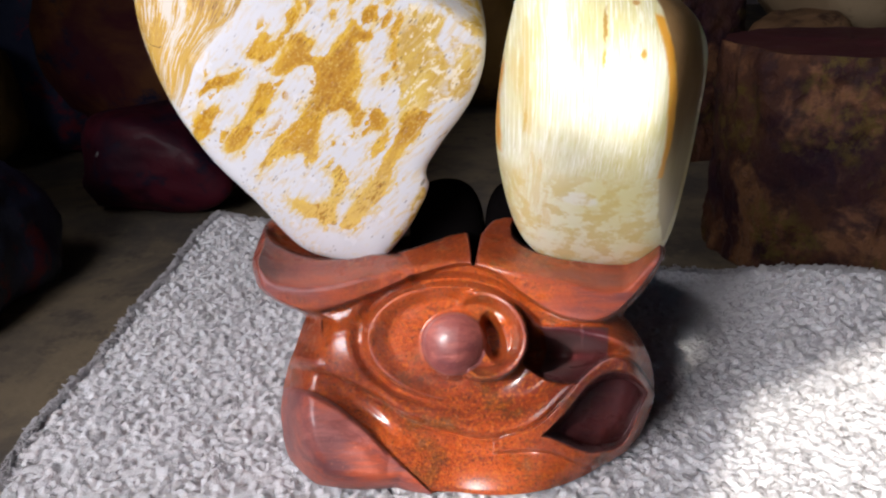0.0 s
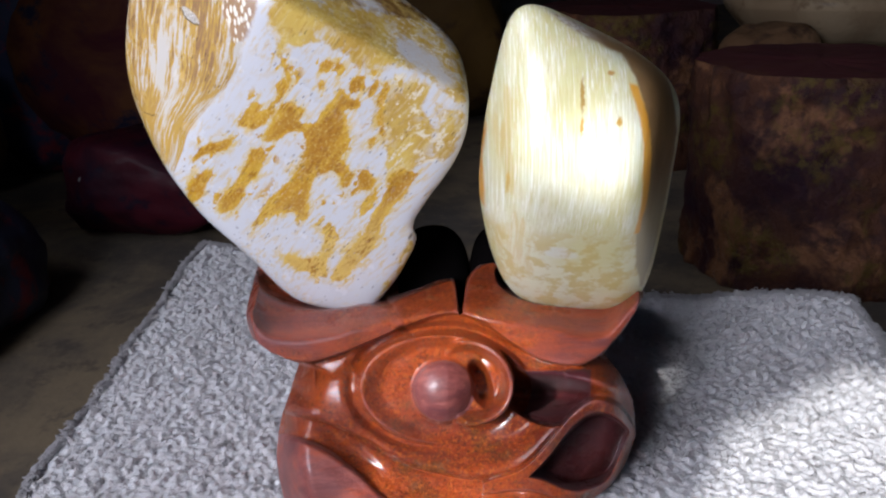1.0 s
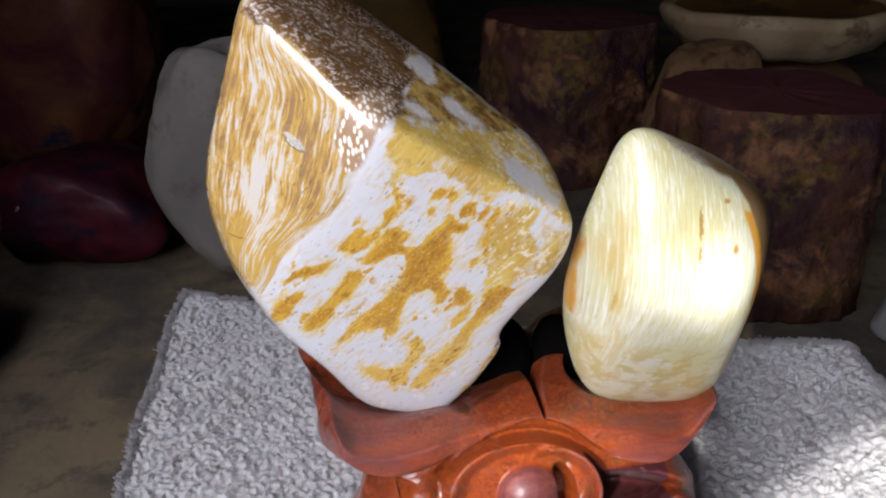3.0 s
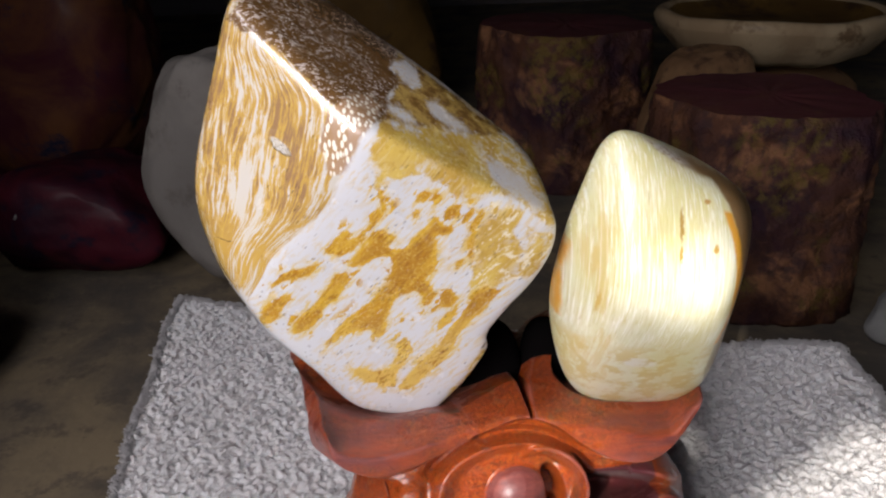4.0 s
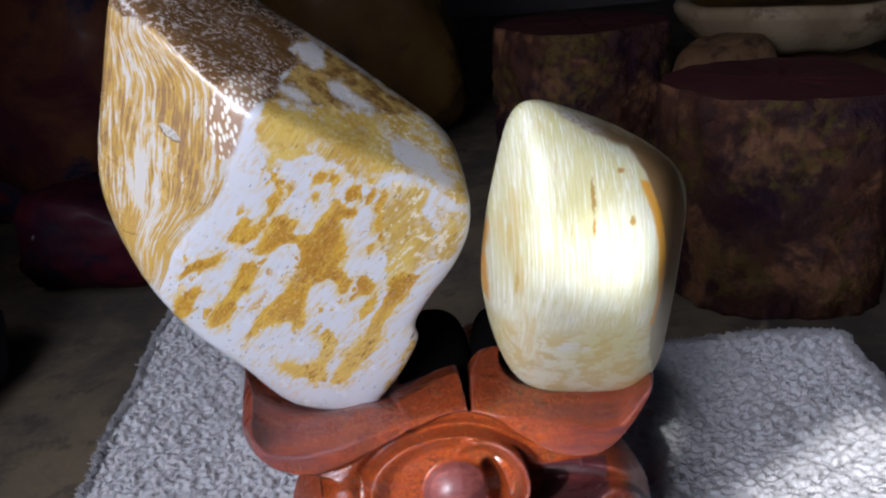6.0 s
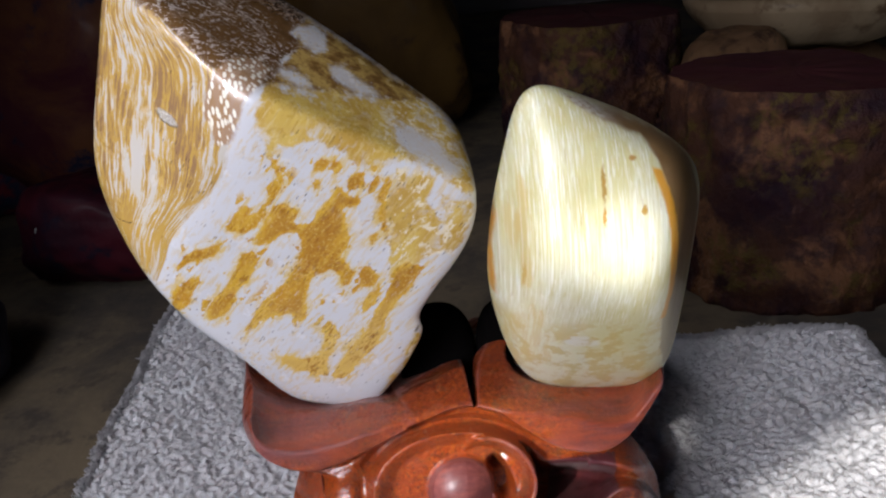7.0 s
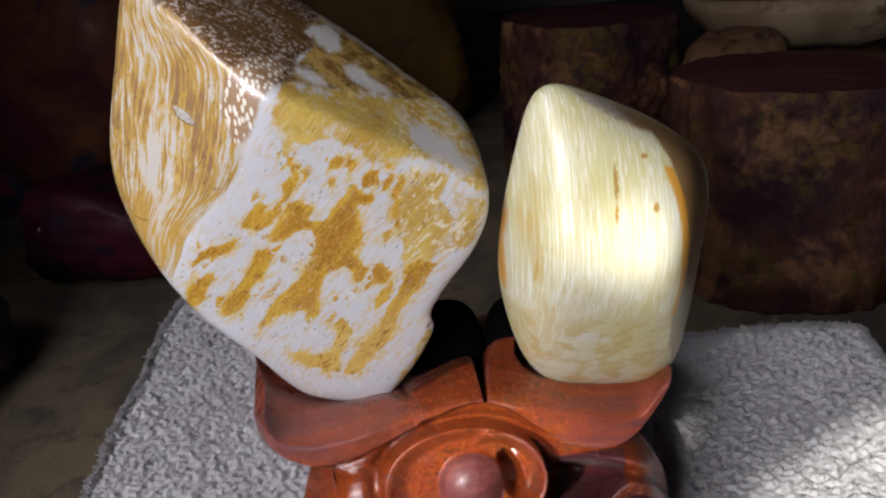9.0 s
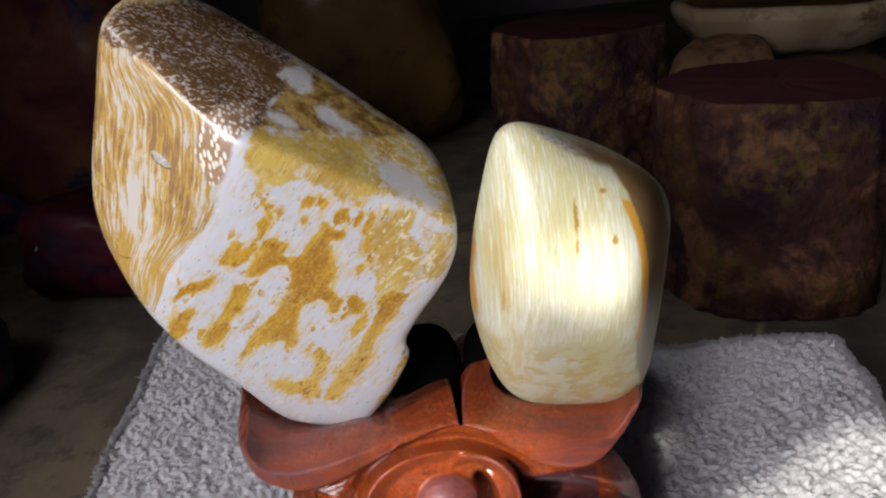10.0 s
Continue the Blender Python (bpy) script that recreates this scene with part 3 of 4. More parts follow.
ORANGE_RIM.append(((-34.7, 6.7), (-33.9, 10.9), (-35.5, -1.3), (-35.6, -12.5), (-34.9, -25.7), (-36.1, -23.1), (-36.1, -9.4)))
STAINS = []
STAINS.append(((-30.8, 21.8), (-26.5, 28.5), (-25.3, 23.4), (-26.7, 9.2), (-25.6, -3.3), (-26.5, -11.8), (-28.4, -8.3), (-30.2, 1.8), (-31.3, 9.3)))
STAINS.append(((-31, -32), (-24.5, -20.5), (-19.6, -25), (-19.7, -41.3), (-15.2, -52.6), (-20.2, -63.1), (-27.2, -50.5)))
BAND_EDGE = ((-21.7, -46.6), (-14.1, -42.1), (-2.6, -35.7), (4, -29.2), (10.3, -21.8), (18.5, -14.9), (28.6, -10.1), (38.3, -7.4), (47.4, -5.9), (57.2, -6.4), (62.2, -9.8), (67.5, -15), (72.3, -20.1))                # z, x
# marks of the small stone: x, z, half sizes, colour
AGATE_MARKS = ((-0.0018, 0.0268, 0.0008, 0.0068, (0.36, 0.22, 0.05)),
               (-0.0023, 0.0164, 0.0006, 0.0035, (0.45, 0.25, 0.05)),
               (0.0109, 0.0174, 0.0011, 0.0018, (0.40, 0.24, 0.05)),
               (-0.0275, -0.0074, 0.0006, 0.006, (0.5, 0.34, 0.09)),
               (-0.0290, 0.0095, 0.0008, 0.008, (0.55, 0.42, 0.16)),
               (0.0088, 0.0335, 0.0016, 0.0011, (0.4, 0.22, 0.06)))


def inside(x, z, rings):
    """Signed distance to the nearest outline, positive inside, for places x, z."""
    best = np.full(len(x), -1e3)
    for ring in rings:
        a = np.array(ring, float)
        b = np.roll(a, -1, 0)
        far, odd = np.full(len(x), 1e6), np.zeros(len(x), bool)
        for (ax, az), (bx, bz) in zip(a, b):
            ex, ez = bx - ax, bz - az
            k = np.clip(((x - ax) * ex + (z - az) * ez) / (ex * ex + ez * ez + 1e-9), 0, 1)
            far = np.minimum(far, (x - ax - k * ex) ** 2 + (z - az - k * ez) ** 2)
            if az != bz:
                odd ^= ((az > z) != (bz > z)) & (x < ex * (z - az) / ez + ax)
        best = np.maximum(best, np.where(odd, 1, -1) * np.sqrt(far))
    return best


def marked(ob, **fields):
    """Keep fields of the markings on the mesh, a number for each vertex."""
    for name, values in fields.items():
        ob.data.attributes.new(name, "FLOAT", "POINT").data.foreach_set("value", np.asarray(values, np.float32))


M_PALE, M_AGATE = pale_petrified_wood(), pale_agate()
# lit and shaded copies of one rosewood, for petals in sun and shade
M_LIT, M_HALF_SHADED, M_SHADED = rosewood("lit_rosewood", 0.22), rosewood("half_shaded_rosewood", 0.32), rosewood("shaded_rosewood", 0.78)
# near-black maroon copy that paints shade into the two hollows
M_DEEP_SHADE = rosewood("deep_shade_rosewood", 0.5, 0.85)
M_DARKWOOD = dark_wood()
M_TERRY, M_PILE = terry("terry_ground", 0.56), terry("terry_loops", 0.63, True)
M_CONCRETE = concrete()
M_PLASTER = plaster("dim_plaster", (0.075, 0.058, 0.060), (0.12, 0.092, 0.090))
M_CEIL = plaster("dim_ceiling", (0.20, 0.19, 0.20), (0.27, 0.26, 0.27))
M_LOGTOP = rock("dark_red_brown_log_end", (0.052, 0.014, 0.017), (0.072, 0.020, 0.021), (0.09, 0.034, 0.024), 9, 0.45, 0.2)
M_RED = rock("maroon_jasper", (0.018, 0.002, 0.007), (0.045, 0.004, 0.009), (0.007, 0.004, 0.012), 14, 0.5, 0.04)
M_BROWNRED = rock("mottled_red_brown_jasper", (0.045, 0.007, 0.012), (0.10, 0.035, 0.012), (0.010, 0.010, 0.026), 8, 0.55, 0.05)
M_GREY = rock("dull_grey_stone", (0.13, 0.115, 0.105), (0.17, 0.15, 0.135), (0.10, 0.086, 0.076), 8, 0.7, 0.0)
M_OCHRE = rock("ochre_brown_stone", (0.055, 0.028, 0.007), (0.085, 0.045, 0.010), (0.030, 0.015, 0.007), 6, 0.55, 0.1)
M_TAN = rock("rough_tan_stone", (0.105, 0.054, 0.026), (0.15, 0.082, 0.040), (0.050, 0.025, 0.015), 14, 0.8, 0.0)
M_BASIN = rock("pale_basin_stone", (0.19, 0.130, 0.075), (0.26, 0.190, 0.115), (0.11, 0.068, 0.036), 9, 0.6, 0.1)
M_PALESTONE = rock("pale_whitish_stone", (0.12, 0.115, 0.11), (0.16, 0.155, 0.15), (0.08, 0.075, 0.075), 10, 0.6, 0.1)
M_BLACK = rock("blue_black_stone", (0.016, 0.020, 0.045), (0.030, 0.034, 0.060), (0.13, 0.014, 0.024), 9, 0.4, 0.25)

# ---- setting ----
def slab(name, x0, y0, z0, x1, y1, z1, material, label, turn=0.0):
    bm = bmesh.new()
    bmesh.ops.create_cube(bm, size=1)
    bmesh.ops.scale(bm, vec=(x1 - x0, y1 - y0, z1 - z0), verts=bm.verts)
    bmesh.ops.translate(bm, vec=((x0 + x1) / 2, (y0 + y1) / 2, (z0 + z1) / 2), verts=bm.verts)
    ob = part(name, bm, material, smooth=False)
    ob.rotation_euler.z = turn
    return tagged(ob, label, name.split("_")[0], kind="structure")


slab("floor", -3.2, -1.6, -0.1, 3.2, 3.2, 0.0, M_CONCRETE, "mottled yellow-grey weathered concrete floor")
# walls and ceiling are added to close off the sky; sides and ceiling unseen
slab("wall_north", -3.2, 3.0, 0.0, 3.2, 3.2, 2.4, M_PLASTER, "added dim plastered wall at the far end")
slab("wall_west", -3.2, -1.6, 0.0, -3.0, 3.0, 2.4, M_PLASTER, "unseen dim plastered side wall")
slab("wall_east", 3.0, -1.6, 0.0, 3.2, 3.0, 2.4, M_PLASTER, "unseen dim plastered side wall")
slab("ceiling", -3.2, -1.6, 2.4, 3.2, 3.2, 2.5, M_CEIL, "unseen dim plain ceiling")


def sun_mask():
    """An unseen wall added behind the camera, square to the sun; its small openings shape the sun patches."""
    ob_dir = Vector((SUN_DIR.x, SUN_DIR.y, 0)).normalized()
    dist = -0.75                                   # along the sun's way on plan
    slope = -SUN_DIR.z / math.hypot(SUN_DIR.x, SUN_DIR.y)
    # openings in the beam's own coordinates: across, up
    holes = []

    def slit_row(x0, x1, y0, y1, gap, pitch=0.004):   # narrow slits that let part of the sun through, for a dimmer patch
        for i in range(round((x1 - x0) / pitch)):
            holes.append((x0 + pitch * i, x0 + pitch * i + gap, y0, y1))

    slit_row(-0.107, -0.084, 0.3485, 0.352, 0.0024)
    slit_row(-0.113, -0.085, 0.352, 0.356, 0.0024)
    slit_row(-0.121, -0.105, 0.356, 0.383, 0.0013)
    slit_row(-0.105, -0.082, 0.356, 0.383, 0.0036)
    slit_row(-0.119, -0.083, 0.383, 0.392, 0.0018)
    slit_row(-0.117, -0.083, 0.392, 0.402, 0.0010)
    slit_row(-0.183, -0.119, 0.205, 0.283, 0.0022)
    slit_row(-0.183, -0.091, 0.283, 0.300, 0.0022)
    slit_row(-0.175, -0.119, 0.300, 0.314, 0.0019)
    # stepped openings added for the slanting sun patch on the towel
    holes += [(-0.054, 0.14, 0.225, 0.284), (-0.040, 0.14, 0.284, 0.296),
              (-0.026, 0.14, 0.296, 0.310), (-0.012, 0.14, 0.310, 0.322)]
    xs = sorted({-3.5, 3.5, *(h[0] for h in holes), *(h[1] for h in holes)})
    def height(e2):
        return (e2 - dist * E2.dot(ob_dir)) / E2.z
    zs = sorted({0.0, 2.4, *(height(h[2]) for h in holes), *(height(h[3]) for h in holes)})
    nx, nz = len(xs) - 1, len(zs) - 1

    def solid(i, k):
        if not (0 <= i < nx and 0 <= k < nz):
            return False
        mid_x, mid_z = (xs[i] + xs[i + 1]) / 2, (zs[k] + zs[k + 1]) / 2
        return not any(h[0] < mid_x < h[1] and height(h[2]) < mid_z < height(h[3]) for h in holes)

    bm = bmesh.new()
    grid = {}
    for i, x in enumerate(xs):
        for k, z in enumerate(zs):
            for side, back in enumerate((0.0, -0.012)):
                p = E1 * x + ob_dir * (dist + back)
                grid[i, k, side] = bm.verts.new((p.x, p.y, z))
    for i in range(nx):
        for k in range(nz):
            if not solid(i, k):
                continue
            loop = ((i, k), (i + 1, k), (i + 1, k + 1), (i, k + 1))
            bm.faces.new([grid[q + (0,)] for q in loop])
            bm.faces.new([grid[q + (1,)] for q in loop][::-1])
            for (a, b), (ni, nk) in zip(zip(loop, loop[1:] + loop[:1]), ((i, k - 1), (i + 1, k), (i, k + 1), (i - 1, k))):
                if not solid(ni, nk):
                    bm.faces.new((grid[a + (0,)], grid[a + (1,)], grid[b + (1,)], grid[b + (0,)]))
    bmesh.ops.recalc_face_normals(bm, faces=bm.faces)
    return tagged(part("unseen_sun_mask", bm, M_PLASTER, smooth=False), "unseen dim plastered wall added to shape the sun patches", "wall", kind="structure")


sun_mask()

# ---- support and towel ----
TOP = 0.092                                        # top of the low stool
TOWEL = ((-0.205, -0.10), (0.165, -0.10), (0.262, 0.462), (-0.195, 0.645))


def stool():
    root = tagged(new("low_stool"), "low dark wooden stool under the towel", "stool")
    m = Mat("dark_stool_wood", 0.6)
    m.set("Base Color", m.mix(m.noise(20, 4, vec=m.mapping(m.co, scale=(0.2, 1, 1))), (0.05, 0.028, 0.016), (0.09, 0.05, 0.03)))
    def box(name, x0, y0, z0, x1, y1, z1):
        bm = bmesh.new()
        bmesh.ops.create_cube(bm, size=1)
        bmesh.ops.scale(bm, vec=(x1 - x0, y1 - y0, z1 - z0), verts=bm.verts)
        bmesh.ops.translate(bm, vec=((x0 + x1) / 2, (y0 + y1) / 2, (z0 + z1) / 2), verts=bm.verts)
        bmesh.ops.bevel(bm, geom=bm.edges, offset=0.004, segments=2, affect="EDGES")
        part(name, bm, m.m, root)
    box("seat", -0.16, -0.06, 0.062, 0.15, 0.42, TOP - 0.0005)
    for x in (-0.14, 0.10):
        for y in (-0.04, 0.38):
            box("leg", x, y, 0.0, x + 0.035, y + 0.035, 0.061)


stool()


def tufted(x, y):
    """Height of the pile's tufts, about -1 to 1."""
    total = 0.0
    for k, (f, a) in enumerate(((900, 0.3), (1150, 1.7), (800, 2.6), (1300, 0.9), (1000, 2.1), (480, 1.2), (560, 2.9))):
        total = total + np.sin(f * (x * math.cos(a) + y * math.sin(a)) + 2.4 * np.sin(0.37 * f * (x * math.sin(a) - y * math.cos(a)) + k) + k)
    return total / 4.0


def towel_height(x, y):
    """Top of the towel's ground weave: low folds, a lifted corner."""
    return TOP + 0.008 + 0.0014 * tufted(x, y) + 0.0025 * np.sin(9 * x + 4 * y) * np.sin(7 * y - 3 * x + 1) + 0.010 * sm(x, 0.13, 0.24) * sm(y, 0.30, 0.42) + 0.004 * sm(x, 0.1, 0.25)


def towel_xy(u, v):
    (ax, ay), (bx, by), (cx, cy), (dx, dy) = TOWEL
    x = (1 - u) * (1 - v) * ax + u * (1 - v) * bx + u * v * cx + (1 - u) * v * dx
    y = (1 - u) * (1 - v) * ay + u * (1 - v) * by + u * v * cy + (1 - u) * v * dy
    wob = 0.004 * np.sin(23 * x + 1) + 0.003 * np.sin(41 * y)
    return x + wob * np.cos(9 * y), y + 0.004 * np.sin(27 * x)


def towel():
    root = tagged(new("towel"), "thick white terry towel spread under the carved stand", "towel")
    n = 520
    u, v = np.meshgrid(np.linspace(0, 1, n), np.linspace(0, 1, n) ** 0.8, indexing="ij")
    x, y = towel_xy(u, v)
    z = towel_height(x, y)
    top = np.stack([x, y, z], -1).reshape(-1, 3)
    low = top.copy()
    low[:, 2] -= 0.0075
    verts = np.vstack([top, low])
    idx = np.arange(n * n).reshape(n, n)
    a, b, c, d = idx[:-1, :-1].ravel(), idx[1:, :-1].ravel(), idx[1:, 1:].ravel(), idx[:-1, 1:].ravel()
    k = n * n
    faces = [*np.stack([a, b, c, d], 1).tolist(), *np.stack([d + k, c + k, b + k, a + k], 1).tolist()]
    rim = [*idx[:, 0], *idx[-1, 1:], *idx[-2::-1, -1], *idx[0, -2:0:-1]]
    for p, q in zip(rim, rim[1:] + rim[:1]):
        faces.append([p, p + k, q + k, q])
    mesh_object("cloth", verts, faces, M_TERRY, root)
    # loops: curled tapering tubes leaning in tufts, many of them
    rng = np.random.default_rng(4)
    count = 24000
    u, v = rng.random(count), 0.32 + 0.68 * rng.random(count)
    edge = 4200
    u[:edge] = 0.004 * rng.random(edge)
    v[edge:2 * edge] = 1.0 - 0.004 * rng.random(edge)
    u[2 * edge:3 * edge] = 1.0 - 0.004 * rng.random(edge)
    x, y = towel_xy(u, v)
    z = towel_height(x, y) - 0.0006
    lie = 2.2 * np.sin(31 * x + 17 * y) + 1.7 * np.sin(53 * y - 41 * x + 1.3) + 1.2 * np.sin(120 * x + 90 * y)
    turn = lie + 0.9 * rng.standard_normal(count)
    span = 0.0012 + 0.0016 * rng.random(count)
    high = 0.0012 + 0.0016 * rng.random(count) ** 2
    wide = 0.00022 + 0.00014 * rng.random(count)
    tilt = 0.0018 * rng.standard_normal((count, 2)) + 0.0020 * np.stack([np.cos(lie), np.sin(lie)], 1)
    steps, sides = 6, 3
    s = np.linspace(0, 1, steps)[None, :]
    out = span[:, None] * np.sin((s - 0.5) * 2.9)
    up = high[:, None] * np.sin(s * math.pi) ** 0.7 - 0.0004
    px = x[:, None] + out * np.cos(turn)[:, None] + tilt[:, :1] * up / high[:, None]
    py = y[:, None] + out * np.sin(turn)[:, None] + tilt[:, 1:] * up / high[:, None]
    pz = z[:, None] + up
    thick = wide[:, None] * (0.8 + 0.4 * np.sin(s * math.pi))
    vs = np.empty((count, steps, sides, 3))
    for i in range(sides):
        ang = i * 2 * math.pi / sides + 0.4
        along = (s - 0.5) * 2.9                      # the yarn's own direction on its way over
        rad_x, rad_z = np.sin(along), np.cos(along)
        vs[:, :, i, 0] = px + thick * (math.cos(ang) * rad_x * np.cos(turn)[:, None] - math.sin(ang) * np.sin(turn)[:, None])
        vs[:, :, i, 1] = py + thick * (math.cos(ang) * rad_x * np.sin(turn)[:, None] + math.sin(ang) * np.cos(turn)[:, None])
        vs[:, :, i, 2] = pz + thick * math.cos(ang) * rad_z
    base = (np.arange(count) * steps * sides)[:, None, None]
    st = (np.arange(steps - 1) * sides)[None, :, None]
    i0 = np.arange(sides)[None, None, :]
    i1 = (i0 + 1) % sides
    quads = np.stack([base + st + i0, base + st + i1, base + st + sides + i1, base + st + sides + i0], -1).reshape(-1, 4)
    me = bpy.data.meshes.new("terry_surface")
    me.vertices.add(vs.size // 3)
    me.vertices.foreach_set("co", vs.ravel())
    me.loops.add(quads.size)
    me.loops.foreach_set("vertex_index", quads.ravel())
    me.polygons.add(len(quads))
    me.polygons.foreach_set("loop_start", np.arange(0, quads.size, 4))
    me.polygons.foreach_set("use_smooth", np.ones(len(quads), bool))
    me.update(calc_edges=True)
    me.materials.append(M_PILE)
    pile = new("terry_surface", me)
    pile.parent = root
    tagged(pile, "white cotton loops", kind="stuff")


towel()

# ---- the two polished stones ----
LARGE_AT, SMALL_AT = Vector((-0.0573, 0.3429, 0.2787)), Vector((0.0555, 0.3065, 0.2614))


def lanes(x, z):
    """Where a place lies across the flank: 0 at its inner edge, about -45 at the outline."""
    rows = np.linspace(-28, 92, 25)
    side = np.array([x[np.abs(z - row) < 5].min() if (np.abs(z - row) < 5).any() else -40.0 for row in rows])
    inner = curve_y(z, *BAND_EDGE)
    return 45 * (x - inner) / np.maximum(inner - np.interp(z, rows, side), 9.0)


def large_stone():
    planes = ((0.339, 0.086, 0.937, 0.0815),
              (0.604, 0.073, 0.794, 0.0632),
              (0.992, 0.120, 0.030, 0.0726),
              (0.908, 0.011, -0.420, 0.0674),
              (0.758, -0.395, -0.518, 0.0855),
              (-0.129, -0.273, -0.953, 0.0914),
              (-0.793, -0.332, -0.510, 0.0590),
              (-0.938, -0.286, -0.197, 0.0604),
              (-0.944, 0.083, 0.321, 0.0682),
              (-0.648, -0.065, 0.759, 0.1170),
              (-0.037, -0.965, -0.261, 0.0301),
              (-0.462, -0.883, 0.083, 0.0419),
              (-0.001, -0.944, -0.330, 0.0405),
              (0.512, -0.370, 0.775, 0.0535),
              (0.004, 1.000, -0.020, 0.0463),
              (0.547, 0.787, 0.285, 0.0529),
              (-0.689, 0.725, -0.010, 0.0501))
    v, f = faceted(planes, 17, 7)
    # a shoulder, a drawn-in waist and a swollen foot on one side
    up = 0.91 * v[:, 2] + 0.41 * v[:, 1]
    push = curve_y(up, (-0.095, 0.0), (-0.088, 0.0005), (-0.081, 0.0014), (-0.0768, 0.0024), (-0.071, 0.003), (-0.0665, 0.003), (-0.0614, 0.0028),
                   (-0.0577, 0.0016), (-0.0543, -0.0013), (-0.051, -0.0024), (-0.0475, -0.002), (-0.041, -0.0008), (-0.035, 0.001), (-0.029, 0.002), (-0.0233, 0.002), (-0.012, 0.0))
    v[:, 0] += push * sm(v[:, 0] - (0.0677 + (up + 0.0233) * 0.594), -0.032, -0.003) * ((up > -0.095) & (up < -0.012))
    slim = 0.0046 * sm(up, -0.112, -0.085) * (1 - sm(up, -0.068, -0.042))
    v[:, 0] += slim * (1 - sm(v[:, 0] + 0.018 + 0.889 * (up + 0.0768), 0.003, 0.022))
    for at in ((0.0475, -0.0225, -0.0535), (0.046, -0.0235, -0.0565), (0.0485, -0.020, -0.0515)):
        r = np.linalg.norm(v - np.array(at), axis=1)
        v -= (v / np.linalg.norm(v, axis=1)[:, None]) * (0.0014 * np.exp(-(r / 0.0016) ** 2))[:, None]
    n = np.array([noise.noise((a * 30, b * 30, c * 30)) for a, b, c in v])
    v *= (1 + 0.008 * n)[:, None]
    ob = mesh_object("polished_stone", v, f, M_PALE)
    x, z = v[:, 0] * 1000, v[:, 2] * 1000
    bare = inside(x, z, BARE)
    marked(ob, ochre=inside(x, z, OCHRE), gold=np.minimum(inside(x, z, GOLD), -bare), bare=bare, lakes=inside(x, z, LAKES), dark_end=inside(x, z, DARK_END),
           tan_end=np.minimum(inside(x, z, TAN_END), -bare), seeded=inside(x, z, SEEDED), band=lanes(x, z))
    ob.location = LARGE_AT
    tagged(ob, "large polished white petrified wood stone with ochre blotches", "stone", "stones on the carved stand")


def small_stone():
    planes = ((-0.486, 0.558, 0.673, 0.0996),
              (0.484, 0.136, 0.864, 0.0538),
              (0.574, -0.082, 0.815, 0.0582),
              (0.863, -0.491, -0.119, 0.0366),
              (0.761, -0.605, -0.236, 0.0389),
              (-0.099, -0.758, -0.644, 0.0343),
              (-0.884, -0.357, -0.303, 0.0357),
              (-0.957, -0.240, -0.163, 0.0434),
              (-0.965, 0.130, 0.228, 0.0472),
              (-0.072, -0.956, 0.286, 0.0256),
              (0.849, -0.525, -0.059, 0.0356),
              (0.480, -0.314, 0.819, 0.0432),
              (-0.138, -0.856, -0.499, 0.0252),
              (-0.921, -0.380, 0.084, 0.0316),
              (0.112, 0.991, -0.070, 0.0397),
              (0.501, 0.859, 0.108, 0.0469),
              (-0.363, 0.872, 0.329, 0.0395))
    v, f = faceted(planes, 5.5, 7)
    n = np.array([noise.noise((a * 40, b * 40, c * 40)) for a, b, c in v])
    v *= (1 + 0.010 * n)[:, None]
    ob = mesh_object("polished_stone", v, f, M_AGATE)
    x, z = v[:, 0] * 1000, v[:, 2] * 1000
    marked(ob, flank=inside(x, z, BROWN_FLANK), seam=inside(x, z, ORANGE_RIM), stains=inside(x, z, STAINS))
    ob.location = SMALL_AT
    tagged(ob, "small polished cream translucent stone with a brown flank", "stone", "stones on the carved stand")


large_stone()
small_stone()

# ---- the carved stand ----
# The carving is drawn on a board square to STAND's axis: x to the right, y down, in quarter millimetres.
STAND = pose(0, 0, EYE, TILT, LEAN, 0) @ pose(0, 0, 0, 90, 0, 0)
DRAW = 1 / 1476.0


def oval(x, y, cx, cy, rx, ry, turn=0.0):
    c, s = math.cos(radians(turn)), math.sin(radians(turn))
    a, b = (x - cx) * c + (y - cy) * s, -(x - cx) * s + (y - cy) * c
    return np.hypot(a / rx, b / ry), np.arctan2(b / ry, a / rx)


def blend(d, side, depth, soft=3.0):
    """Lays depth over d where side is positive."""
    k = sm(side, -soft, soft)
    return d * (1 - k) + depth * k


LIP = ((480, 640), (600, 668), (650, 692), (720, 738), (800, 764), (880, 775), (940, 760), (990, 715), (1040, 664), (1090, 636), (1200, 640))
EDGE = ((470, 700), (520, 688), (560, 698), (640, 752), (700, 812), (760, 868), (800, 905))
CUP_TOP = ((870, 790), (960, 754), (1000, 714), (1040, 666), (1090, 640), (1140, 672), (1170, 730))
CUP_LOW = ((870, 792), (960, 788), (1060, 815), (1110, 790), (1145, 715), (1170, 700))
LEDGE = ((440, 505), (490, 533), (549, 552), (603, 541), (665, 518), (748, 485), (837, 470), (885, 490), (927, 522), (996, 561), (1085, 557), (1125, 520), (1185, 440))
RIDGE = ((440, 440), (470, 488), (520, 508), (590, 504), (660, 488), (740, 474), (837, 464), (900, 478), (1000, 500), (1080, 516), (1105, 514), (1150, 470), (1190, 430))


